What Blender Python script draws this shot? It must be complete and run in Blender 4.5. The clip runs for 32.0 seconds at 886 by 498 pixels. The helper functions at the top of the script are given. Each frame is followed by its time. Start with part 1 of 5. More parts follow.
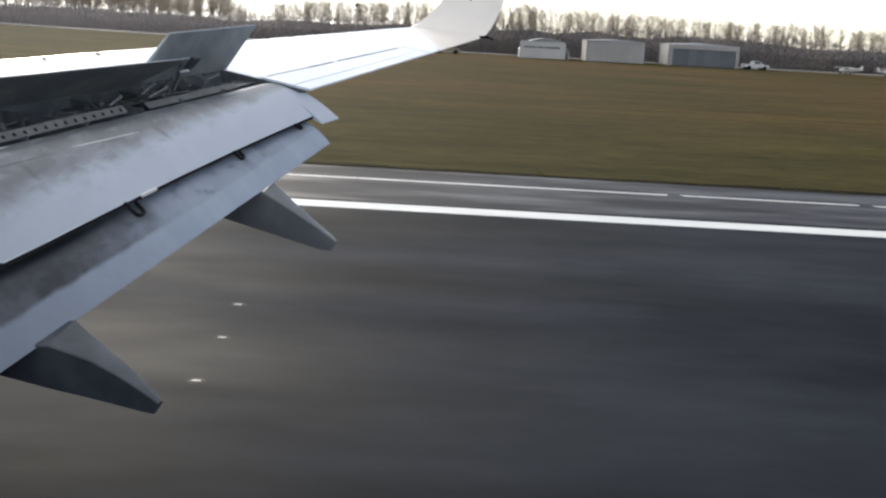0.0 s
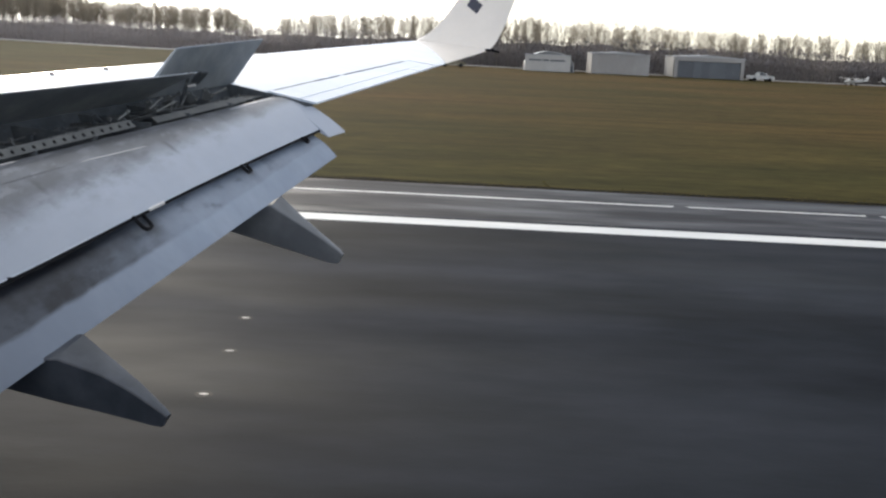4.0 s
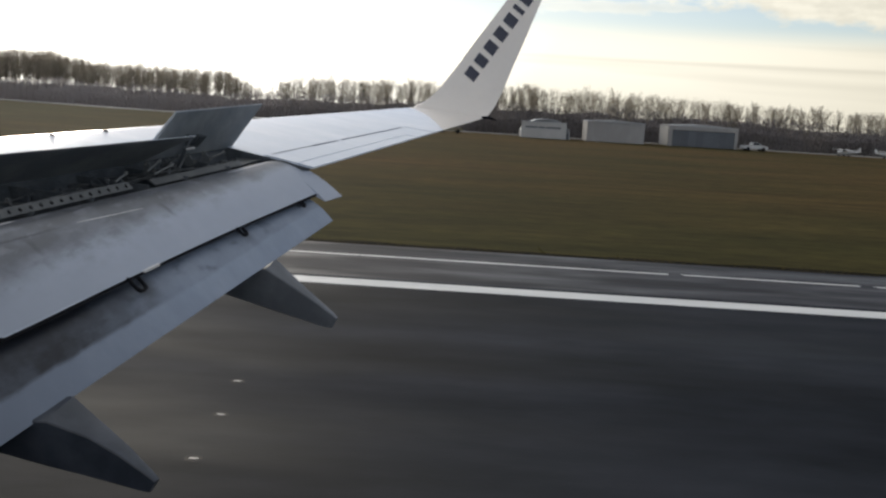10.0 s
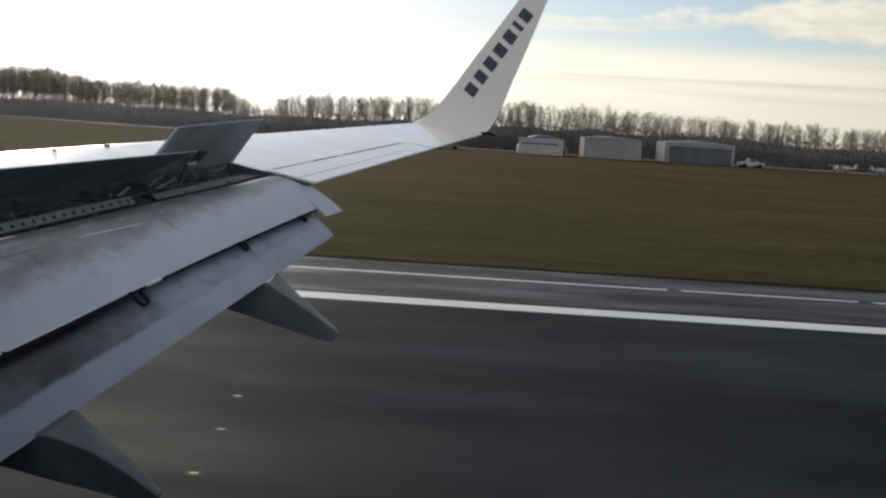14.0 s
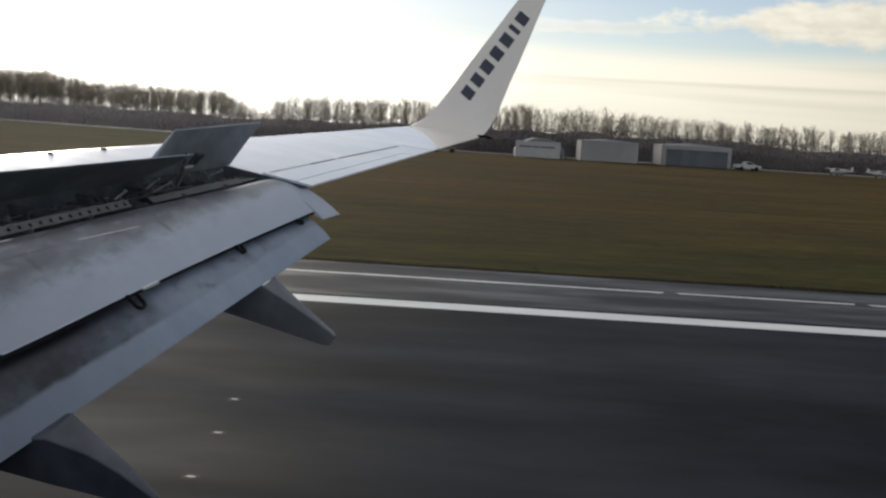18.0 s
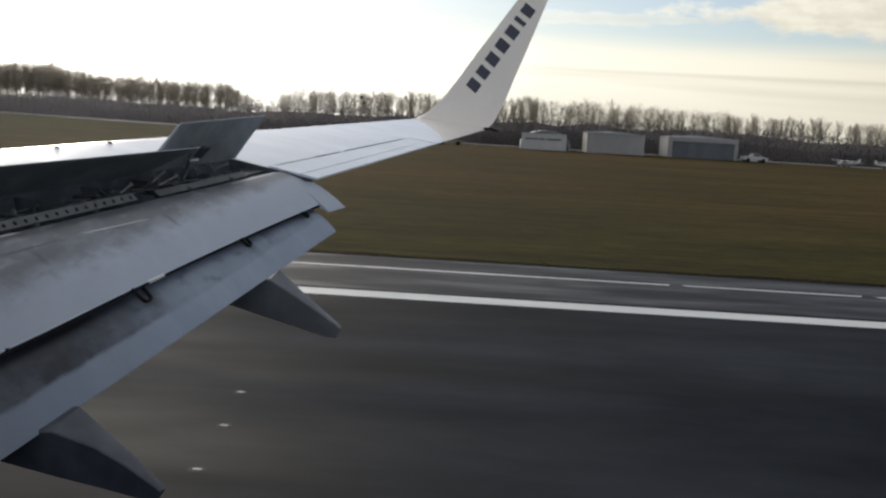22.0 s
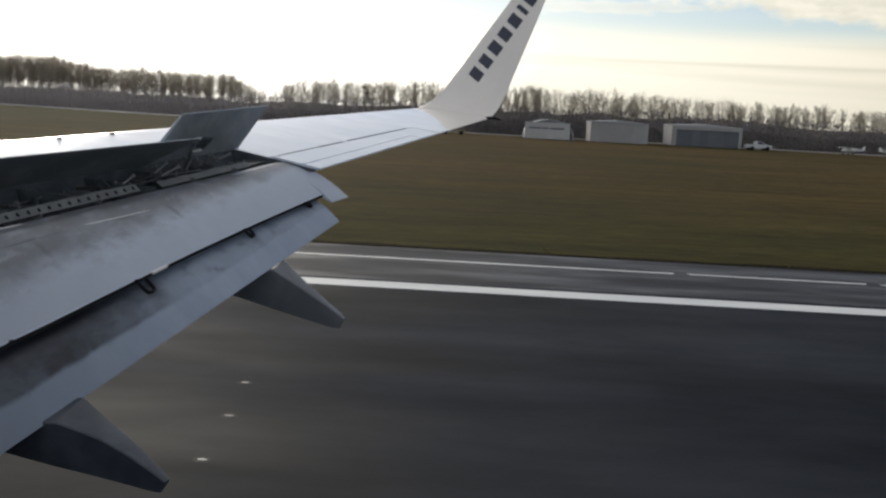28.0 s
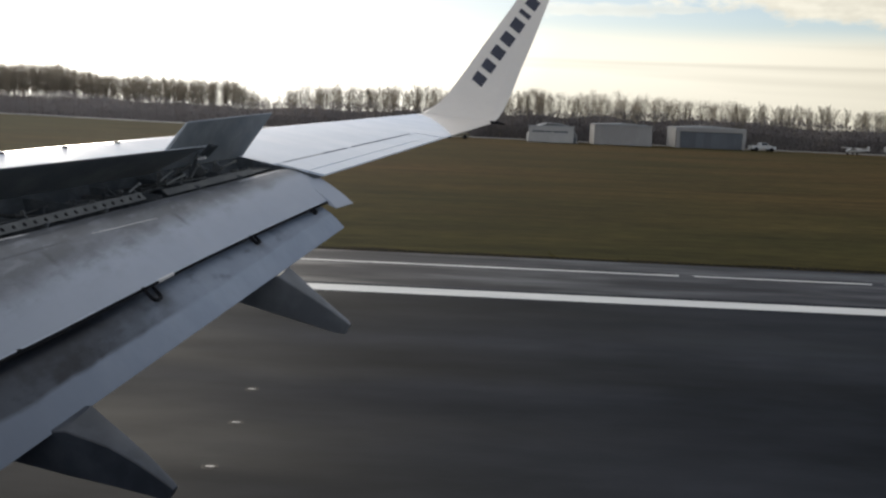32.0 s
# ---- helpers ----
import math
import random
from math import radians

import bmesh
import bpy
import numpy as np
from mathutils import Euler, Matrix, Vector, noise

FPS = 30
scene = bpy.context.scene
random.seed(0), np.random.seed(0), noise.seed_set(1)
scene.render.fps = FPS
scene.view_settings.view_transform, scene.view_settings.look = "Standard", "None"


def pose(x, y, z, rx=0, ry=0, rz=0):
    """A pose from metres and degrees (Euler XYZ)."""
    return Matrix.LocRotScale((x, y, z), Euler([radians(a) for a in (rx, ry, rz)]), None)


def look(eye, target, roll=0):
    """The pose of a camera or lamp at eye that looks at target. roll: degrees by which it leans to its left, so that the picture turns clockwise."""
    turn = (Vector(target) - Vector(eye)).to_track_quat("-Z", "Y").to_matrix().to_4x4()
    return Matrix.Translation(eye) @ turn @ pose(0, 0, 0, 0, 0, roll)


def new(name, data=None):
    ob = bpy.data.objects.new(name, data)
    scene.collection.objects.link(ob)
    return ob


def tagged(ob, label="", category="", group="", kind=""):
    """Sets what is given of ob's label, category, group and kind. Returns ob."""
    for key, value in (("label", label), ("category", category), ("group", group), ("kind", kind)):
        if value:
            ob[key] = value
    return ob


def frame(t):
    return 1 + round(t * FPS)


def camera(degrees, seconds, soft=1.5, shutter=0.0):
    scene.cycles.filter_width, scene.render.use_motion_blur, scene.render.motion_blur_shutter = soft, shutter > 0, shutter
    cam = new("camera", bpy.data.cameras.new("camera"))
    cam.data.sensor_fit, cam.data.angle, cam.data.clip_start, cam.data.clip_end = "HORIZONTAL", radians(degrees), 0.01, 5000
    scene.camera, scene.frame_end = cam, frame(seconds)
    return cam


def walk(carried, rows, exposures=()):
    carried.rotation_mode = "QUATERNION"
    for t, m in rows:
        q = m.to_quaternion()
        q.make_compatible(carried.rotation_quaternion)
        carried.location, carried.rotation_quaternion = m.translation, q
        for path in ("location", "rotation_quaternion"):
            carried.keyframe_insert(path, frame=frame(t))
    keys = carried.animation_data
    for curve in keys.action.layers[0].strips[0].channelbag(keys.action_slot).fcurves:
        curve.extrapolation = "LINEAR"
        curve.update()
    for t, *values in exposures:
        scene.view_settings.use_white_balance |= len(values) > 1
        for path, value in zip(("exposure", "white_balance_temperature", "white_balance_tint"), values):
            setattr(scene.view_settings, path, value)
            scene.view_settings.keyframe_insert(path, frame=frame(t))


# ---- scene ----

# ---------------------------------------------------------------- camera
EYE_Z = 3.9
LENS = 48.0
cam = camera(LENS, 32.0, soft=2.4)

# seconds, yaw, pitch, roll, and the small sway of the hand-held camera
PATH = [
    (0.0, 1.043, -12.310, 3.000, 0.030, 0.038, 0.012),
    (0.5, 1.465, -12.438, 2.094, 0.028, 0.033, 0.009),
    (1.0, 1.515, -12.326, 2.417, 0.011, 0.013, 0.003),
    (1.5, 1.233, -12.394, 3.587, 0.028, 0.034, 0.009),
    (2.0, 1.550, -12.325, 3.644, 0.024, 0.029, 0.009),
    (2.5, 1.652, -12.461, 3.027, 0.027, 0.033, 0.009),
    (3.0, 1.471, -12.528, 2.645, 0.023, 0.026, 0.006),
    (3.5, 1.456, -12.088, 2.507, 0.024, 0.027, 0.007),
    (5.5, 1.336, -11.018, 3.357, 0.019, 0.022, 0.005),
    (6.0, 1.215, -11.226, 3.203, 0.025, 0.029, 0.007),
    (6.5, 0.475, -11.213, 3.484, 0.012, 0.017, 0.007),
    (7.0, 0.526, -10.935, 3.234, 0.016, 0.020, 0.007),
    (7.5, 0.843, -10.267, 3.895, 0.016, 0.020, 0.006),
    (8.0, 1.015, -10.117, 4.484, 0.015, 0.018, 0.005),
    (8.5, 1.344, -9.064, 4.256, 0.009, 0.010, 0.002),
    (9.0, 1.352, -8.645, 3.914, 0.019, 0.020, 0.017),
    (9.5, 1.349, -8.228, 4.251, 0.013, 0.010, 0.013),
    (10.0, 1.360, -7.875, 3.402, 0.026, 0.025, 0.020),
    (10.5, 1.425, -7.671, 3.088, -0.001, -0.002, -0.006),
    (11.0, 1.388, -7.357, 3.001, -0.028, -0.033, -0.021),
    (11.5, 1.185, -7.573, 3.306, -0.003, -0.006, 0.014),
    (12.0, 1.203, -7.483, 3.607, -0.013, -0.017, -0.010),
    (12.5, 1.078, -7.576, 3.195, -0.002, -0.006, 0.003),
    (13.0, 1.140, -7.121, 3.284, 0.000, -0.003, -0.003),
    (13.5, 1.245, -6.958, 3.444, -0.011, -0.012, 0.005),
    (15.5, 1.390, -6.893, 3.176, -0.005, -0.003, 0.007),
    (16.0, 1.449, -6.934, 3.050, 0.006, 0.009, 0.010),
    (16.5, 1.390, -6.612, 3.590, -0.017, -0.019, -0.009),
    (17.0, 1.578, -6.752, 3.325, -0.011, -0.029, -0.002),
    (17.5, 1.368, -6.588, 3.434, -0.010, -0.013, -0.012),
    (18.0, 1.095, -6.747, 3.394, -0.007, -0.019, 0.005),
    (18.5, 1.485, -7.041, 3.142, 0.003, -0.005, 0.006),
    (19.0, 1.500, -7.200, 3.300, 0.000, 0.000, -0.000),
    (19.5, 1.466, -7.185, 3.275, -0.005, -0.019, 0.001),
    (20.0, 1.255, -7.278, 3.487, -0.004, -0.009, 0.026),
    (20.5, 1.322, -7.395, 3.117, -0.006, -0.019, 0.010),
    (21.0, 1.477, -7.272, 3.555, -0.005, -0.003, 0.007),
    (21.5, 1.442, -7.296, 3.198, 0.001, -0.010, 0.009),
    (22.0, 1.424, -7.196, 3.266, -0.002, -0.013, 0.007),
    (22.5, 1.367, -7.281, 3.162, -0.005, -0.012, 0.007),
    (23.0, 1.418, -7.243, 3.395, 0.008, -0.001, 0.019),
    (23.5, 1.447, -7.506, 3.008, 0.004, 0.005, 0.020),
    (24.0, 1.465, -7.525, 3.206, 0.005, -0.005, 0.010),
    (24.5, 1.631, -7.635, 3.062, -0.004, -0.018, 0.007),
    (25.0, 1.737, -7.942, 2.963, 0.007, 0.002, 0.016),
    (25.5, 1.526, -7.961, 3.295, -0.003, -0.001, 0.020),
    (27.5, 1.345, -7.898, 2.838, -0.005, -0.006, 0.007),
    (28.0, 1.619, -7.796, 2.951, 0.005, 0.003, 0.003),
    (28.5, 1.512, -7.860, 2.792, 0.001, -0.005, 0.015),
    (29.0, 1.487, -7.725, 3.170, -0.007, -0.021, -0.007),
    (29.5, 1.655, -8.029, 2.950, 0.002, -0.008, 0.008),
    (30.0, 1.469, -8.183, 2.646, -0.006, -0.024, 0.008),
    (30.5, 1.670, -8.510, 2.484, 0.007, 0.001, 0.031),
    (31.0, 1.590, -8.075, 2.563, 0.001, -0.004, 0.020),
    (31.5, 1.623, -7.486, 2.547, -0.010, -0.020, -0.003),
    (32.0, 1.908, -7.557, 2.326, 0.002, -0.020, 0.012),
]


def aim(yaw, pitch, roll, x, y, z):
    a, b = radians(yaw), radians(pitch)
    eye = Vector((x, y, EYE_Z + z))
    way = Vector((-math.sin(a) * math.cos(b), math.cos(a) * math.cos(b), math.sin(b)))
    return look(eye, eye + way * 10.0, roll)


walk(cam, [(r[0], aim(*r[1:])) for r in PATH], exposures=[(0.0, 1.1), (3.5, 1.05), (6.0, 0.95), (8.0, 0.77), (10.0, 0.20), (12.0, 0.09), (20.0, 0.09), (24.0, 0.13), (28.0, 0.19), (30.5, 0.27), (31.2, 0.25), (32.0, 0.17)])

# ---------------------------------------------------------------- light
SUN_AZ, SUN_EL = -24.0, 17.0          # degrees from +Y towards +X, and above the horizon

world = bpy.data.worlds.new("world")
scene.world = world
world.use_nodes = True


def wire(tree, kind, **values):
    n = tree.nodes.new(kind)
    for key, value in values.items():
        n.inputs[key.replace("_", " ")].default_value = value
    return n


def build_sky():
    t = world.node_tree
    t.nodes.clear()
    ln = t.links.new
    out = t.nodes.new("ShaderNodeOutputWorld")
    bg = t.nodes.new("ShaderNodeBackground")
    bg.inputs["Strength"].default_value = 0.1
    sky = t.nodes.new("ShaderNodeTexSky")
    sky.sky_type = "NISHITA"
    sky.sun_disc = False
    sky.sun_elevation = radians(SUN_EL)
    sky.sun_rotation = radians(SUN_AZ)
    sky.air_density, sky.dust_density, sky.ozone_density = 1.0, 0.4, 1.0
    co = t.nodes.new("ShaderNodeTexCoord")
    sep = t.nodes.new("ShaderNodeSeparateXYZ")
    ln(co.outputs["Generated"], sep.inputs[0])
    # clouds lie on a plane overhead: direction divided by its height
    up = t.nodes.new("ShaderNodeMath")
    up.operation = "ADD"
    up.inputs[1].default_value = 0.06
    ln(sep.outputs["Z"], up.inputs[0])
    flat = t.nodes.new("ShaderNodeVectorMath")
    flat.operation = "DIVIDE"
    comb = t.nodes.new("ShaderNodeCombineXYZ")
    for k in "XYZ":
        ln(up.outputs[0], comb.inputs[k])
    ln(co.outputs["Generated"], flat.inputs[0])
    ln(comb.outputs[0], flat.inputs[1])
    mapn = t.nodes.new("ShaderNodeMapping")
    mapn.inputs["Scale"].default_value = (0.55, 0.95, 0.0)
    mapn.inputs["Location"].default_value = (1.7, 0.4, 0.0)
    ln(flat.outputs[0], mapn.inputs["Vector"])
    n1 = wire(t, "ShaderNodeTexNoise", Scale=0.9, Detail=7.0, Roughness=0.55, Distortion=0.25)
    ln(mapn.outputs[0], n1.inputs["Vector"])
    ramp = t.nodes.new("ShaderNodeValToRGB")
    ramp.color_ramp.elements[0].position = 0.60
    ramp.color_ramp.elements[1].position = 0.74
    ln(n1.outputs["Fac"], ramp.inputs["Fac"])
    # a closed veil low down, which opens higher up
    veil = t.nodes.new("ShaderNodeMapRange")
    veil.interpolation_type = "SMOOTHSTEP"
    for key, value in (("From Min", 0.070), ("From Max", 0.098), ("To Min", 1.0), ("To Max", 0.08)):
        veil.inputs[key].default_value = value
    ln(sep.outputs["Z"], veil.inputs["Value"])
    cover = t.nodes.new("ShaderNodeMath")
    cover.operation = "MAXIMUM"
    ln(ramp.outputs["Color"], cover.inputs[0])
    ln(veil.outputs["Result"], cover.inputs[1])

    def calc(op, a, b=None):
        n = t.nodes.new("ShaderNodeMath")
        n.operation = op
        for i, v in enumerate((a, b)):
            if v is None:
                continue
            if isinstance(v, (int, float)):
                n.inputs[i].default_value = v
            else:
                ln(v, n.inputs[i])
        return n.outputs[0]

    # bearing across the view and height: heaps of fair-weather cloud stand in the open part
    bear = calc("DIVIDE", sep.outputs["X"], calc("MAXIMUM", calc("ABSOLUTE", sep.outputs["Y"]), 0.2))
    plane = t.nodes.new("ShaderNodeCombineXYZ")
    ln(bear, plane.inputs["X"])
    ln(calc("MULTIPLY", sep.outputs["Z"], 2.2), plane.inputs["Y"])
    lump = wire(t, "ShaderNodeTexNoise", Scale=14.0, Detail=6.0, Roughness=0.6)
    ln(plane.outputs[0], lump.inputs["Vector"])
    # unseen cloud added overhead, to whiten the light on the winglet
    above = t.nodes.new("ShaderNodeMapRange")
    above.interpolation_type = "SMOOTHSTEP"
    for key, value in (("From Min", 0.20), ("From Max", 0.45), ("To Min", 0.0), ("To Max", 0.45)):
        above.inputs[key].default_value = value
    ln(sep.outputs["Z"], above.inputs["Value"])
    total = calc("MAXIMUM", cover.outputs[0], above.outputs["Result"])
    body = None
    for u0, v0, w, h, thick in ((0.36, 0.119, 0.15, 0.022, 0.95), (0.10, 0.108, 0.06, 0.009, 0.5), (0.19, 0.110, 0.03, 0.004, 0.45), (0.62, 0.15, 0.15, 0.03, 0.95), (-0.9, 0.2, 0.3, 0.05, 0.95)):
        du = calc("DIVIDE", calc("SUBTRACT", bear, u0), w)
        dv = calc("DIVIDE", calc("SUBTRACT", sep.outputs["Z"], v0), h)
        far = calc("SQRT", calc("ADD", calc("MULTIPLY", du, du), calc("MULTIPLY", dv, dv)))
        far = calc("ADD", far, calc("MULTIPLY", calc("SUBTRACT", lump.outputs["Fac"], 0.5), 2.3))
        heap = t.nodes.new("ShaderNodeMapRange")
        heap.interpolation_type = "SMOOTHSTEP"
        for key, value in (("From Min", 0.60), ("From Max", 1.12), ("To Min", thick), ("To Max", 0.0)):
            heap.inputs[key].default_value = value
        ln(far, heap.inputs["Value"])
        total = calc("MAXIMUM", total, heap.outputs["Result"])
        body = heap.outputs["Result"] if body is None else calc("MAXIMUM", body, heap.outputs["Result"])
    long_way = t.nodes.new("ShaderNodeCombineXYZ")
    ln(bear, long_way.inputs["X"])
    ln(calc("MULTIPLY", calc("ADD", sep.outputs["Z"], calc("MULTIPLY", bear, 0.012)), 26.0), long_way.inputs["Y"])
    streak = wire(t, "ShaderNodeTexNoise", Scale=1.5, Detail=2.5, Roughness=0.45)
    ln(long_way.outputs[0], streak.inputs["Vector"])
    dim = t.nodes.new("ShaderNodeMapRange")
    for key, value in (("From Min", 0.32), ("From Max", 0.5), ("To Min", 0.84), ("To Max", 1.05)):
        dim.inputs[key].default_value = value
    ln(streak.outputs["Fac"], dim.inputs["Value"])
    # grey folds inside the heaps, and one long thin bar across the veil
    fold = wire(t, "ShaderNodeTexNoise", Scale=30.0, Detail=4.0, Roughness=0.55)
    ln(plane.outputs[0], fold.inputs["Vector"])
    grey = t.nodes.new("ShaderNodeMapRange")
    for key, value in (("From Min", 0.42), ("From Max", 0.60), ("To Min", 0.13), ("To Max", 0.0)):
        grey.inputs[key].default_value = value
    ln(fold.outputs["Fac"], grey.inputs["Value"])
    folds = calc("SUBTRACT", 1.0, calc("MULTIPLY", body, grey.outputs["Result"]))
    off = calc("ABSOLUTE", calc("SUBTRACT", sep.outputs["Z"], calc("ADD", calc("MULTIPLY", bear, -0.004), calc("ADD", 0.0570, calc("MULTIPLY", streak.outputs["Fac"], 0.006)))))
    bar = t.nodes.new("ShaderNodeMapRange")
    bar.interpolation_type = "SMOOTHSTEP"
    for key, value in (("From Min", 0.0), ("From Max", 0.0032), ("To Min", 0.90), ("To Max", 1.0)):
        bar.inputs[key].default_value = value
    ln(off, bar.inputs["Value"])
    shade = calc("MULTIPLY", folds, bar.outputs["Result"])
    mix = t.nodes.new("ShaderNodeMix")
    mix.data_type = "RGBA"
    # the veil of cloud is brighter towards the sun
    sunv = Vector((math.sin(radians(SUN_AZ)) * math.cos(radians(SUN_EL)), math.cos(radians(SUN_AZ)) * math.cos(radians(SUN_EL)), math.sin(radians(SUN_EL))))
    dot = t.nodes.new("ShaderNodeVectorMath")
    dot.operation = "DOT_PRODUCT"
    dot.inputs[1].default_value = sunv
    ln(co.outputs["Generated"], dot.inputs[0])
    glow = t.nodes.new("ShaderNodeValToRGB")
    e = glow.color_ramp.elements
    # sky opposite the sun, out of view, raised to light the winglet
    e[0].position, e[0].color = 0.0, (8.2, 7.7, 7.0, 1)
    e[1].position, e[1].color = 1.0, (30.0, 28.5, 26.0, 1)
    for p, c in ((0.45, (6.2, 5.95, 5.3, 1)), (0.68, (7.7, 7.25, 6.0, 1)), (0.86, (9.9, 9.4, 8.0, 1)), (0.94, (15.0, 14.4, 13.0, 1))):
        k = e.new(p)
        k.color = c
    ln(dot.outputs["Value"], glow.inputs["Fac"])
    ln(total, mix.inputs["Factor"])
    clear = t.nodes.new("ShaderNodeVectorMath")
    clear.operation = "MULTIPLY"
    clear.inputs[1].default_value = (0.82, 0.83, 0.94)
    ln(sky.outputs["Color"], clear.inputs[0])
    ln(clear.outputs[0], mix.inputs["A"])
    veiled = t.nodes.new("ShaderNodeMix")
    veiled.data_type, veiled.blend_type = "RGBA", "MULTIPLY"
    veiled.inputs["Factor"].default_value = 1.0
    ln(glow.outputs["Color"], veiled.inputs["A"])
    low = t.nodes.new("ShaderNodeMapRange")
    for key, value in (("From Min", 0.0), ("From Max", 0.05), ("To Min", 0.84), ("To Max", 1.0)):
        low.inputs[key].default_value = value
    ln(sep.outputs["Z"], low.inputs["Value"])
    ln(calc("MULTIPLY", shade, calc("MULTIPLY", dim.outputs["Result"], low.outputs["Result"])), veiled.inputs["B"])
    ln(veiled.outputs["Result"], mix.inputs["B"])
    ln(mix.outputs["Result"], bg.inputs["Color"])
    ln(bg.outputs[0], out.inputs[0])
    return sunv


SUN_WAY = build_sky()
sun = new("sun", bpy.data.lights.new("sun", "SUN"))
sun.data.energy = 1.5
sun.data.angle = radians(6.0)
sun.data.color = (1.0, 0.92, 0.79)
sun.matrix_world = look(SUN_WAY * 200, (0, 0, 0))


# ---------------------------------------------------------------- materials
def material(name, base, rough=0.6, metal=0.0, spread=0.25, scale=4.0, stretch=(1, 1, 1), fine=40.0, bump=0.1, bump_scale=60.0, second=None,
             second_at=(0.45, 0.65), coat=0.0, rough_spread=0.1, per_object=0.0, per_island=0.0, spec=0.5, thin=0.0, use="Object"):
    m = bpy.data.materials.new(name)
    m.use_nodes = True
    t = m.node_tree
    ln = t.links.new
    b = t.nodes["Principled BSDF"]
    b.inputs["Metallic"].default_value = metal
    b.inputs["Specular IOR Level"].default_value = spec
    b.inputs["Coat Weight"].default_value = coat
    b.inputs["Coat Roughness"].default_value = 0.08
    co = t.nodes.new("ShaderNodeTexCoord")
    mp = t.nodes.new("ShaderNodeMapping")
    mp.inputs["Scale"].default_value = stretch
    ln(co.outputs[use], mp.inputs["Vector"])
    big = wire(t, "ShaderNodeTexNoise", Scale=scale, Detail=5.0, Roughness=0.6)
    small = wire(t, "ShaderNodeTexNoise", Scale=fine, Detail=3.0, Roughness=0.6)
    ln(mp.outputs[0], big.inputs["Vector"])
    ln(mp.outputs[0], small.inputs["Vector"])
    ramp = t.nodes.new("ShaderNodeValToRGB")
    e = ramp.color_ramp.elements
    e[0].position, e[1].position = second_at
    e[0].color = (*base, 1)
    e[1].color = (*(second or [c * (1 + spread) for c in base]), 1)
    ln(big.outputs["Fac"], ramp.inputs["Fac"])
    val = t.nodes.new("ShaderNodeMapRange")
    val.inputs["To Min"].default_value = 1 - spread
    val.inputs["To Max"].default_value = 1 + spread
    ln(small.outputs["Fac"], val.inputs["Value"])
    mul = t.nodes.new("ShaderNodeMix")
    mul.data_type, mul.blend_type = "RGBA", "MULTIPLY"
    mul.inputs["Factor"].default_value = 1.0
    ln(ramp.outputs["Color"], mul.inputs["A"])
    ln(val.outputs["Result"], mul.inputs["B"])
    last = mul.outputs["Result"]
    for amount, socket in ((per_object, "o"), (per_island, "i")):
        if amount:
            src = t.nodes.new("ShaderNodeObjectInfo").outputs["Random"] if socket == "o" else t.nodes.new("ShaderNodeNewGeometry").outputs["Random Per Island"]
            r = t.nodes.new("ShaderNodeMapRange")
            r.inputs["To Min"].default_value, r.inputs["To Max"].default_value = 1 - amount, 1 + amount
            ln(src, r.inputs["Value"])
            k = t.nodes.new("ShaderNodeMix")
            k.data_type, k.blend_type = "RGBA", "MULTIPLY"
            k.inputs["Factor"].default_value = 1.0
            ln(last, k.inputs["A"])
            ln(r.outputs["Result"], k.inputs["B"])
            last = k.outputs["Result"]
    ln(last, b.inputs["Base Color"])
    if thin:
        tr = t.nodes.new("ShaderNodeBsdfTranslucent")
        ln(last, tr.inputs["Color"])
        mx = t.nodes.new("ShaderNodeMixShader")
        mx.inputs["Fac"].default_value = thin
        ln(b.outputs[0], mx.inputs[1])
        ln(tr.outputs[0], mx.inputs[2])
        ln(mx.outputs[0], t.nodes["Material Output"].inputs["Surface"])
    rr = t.nodes.new("ShaderNodeMapRange")
    rr.inputs["To Min"].default_value = max(0.02, rough - rough_spread)
    rr.inputs["To Max"].default_value = min(1.0, rough + rough_spread)
    ln(big.outputs["Fac"], rr.inputs["Value"])
    ln(rr.outputs["Result"], b.inputs["Roughness"])
    if bump:
        bn = wire(t, "ShaderNodeTexNoise", Scale=bump_scale, Detail=4.0)
        ln(mp.outputs[0], bn.inputs["Vector"])
        bp = wire(t, "ShaderNodeBump", Strength=bump, Distance=0.02)
        ln(bn.outputs["Fac"], bp.inputs["Height"])
        ln(bp.outputs[0], b.inputs["Normal"])
    return m


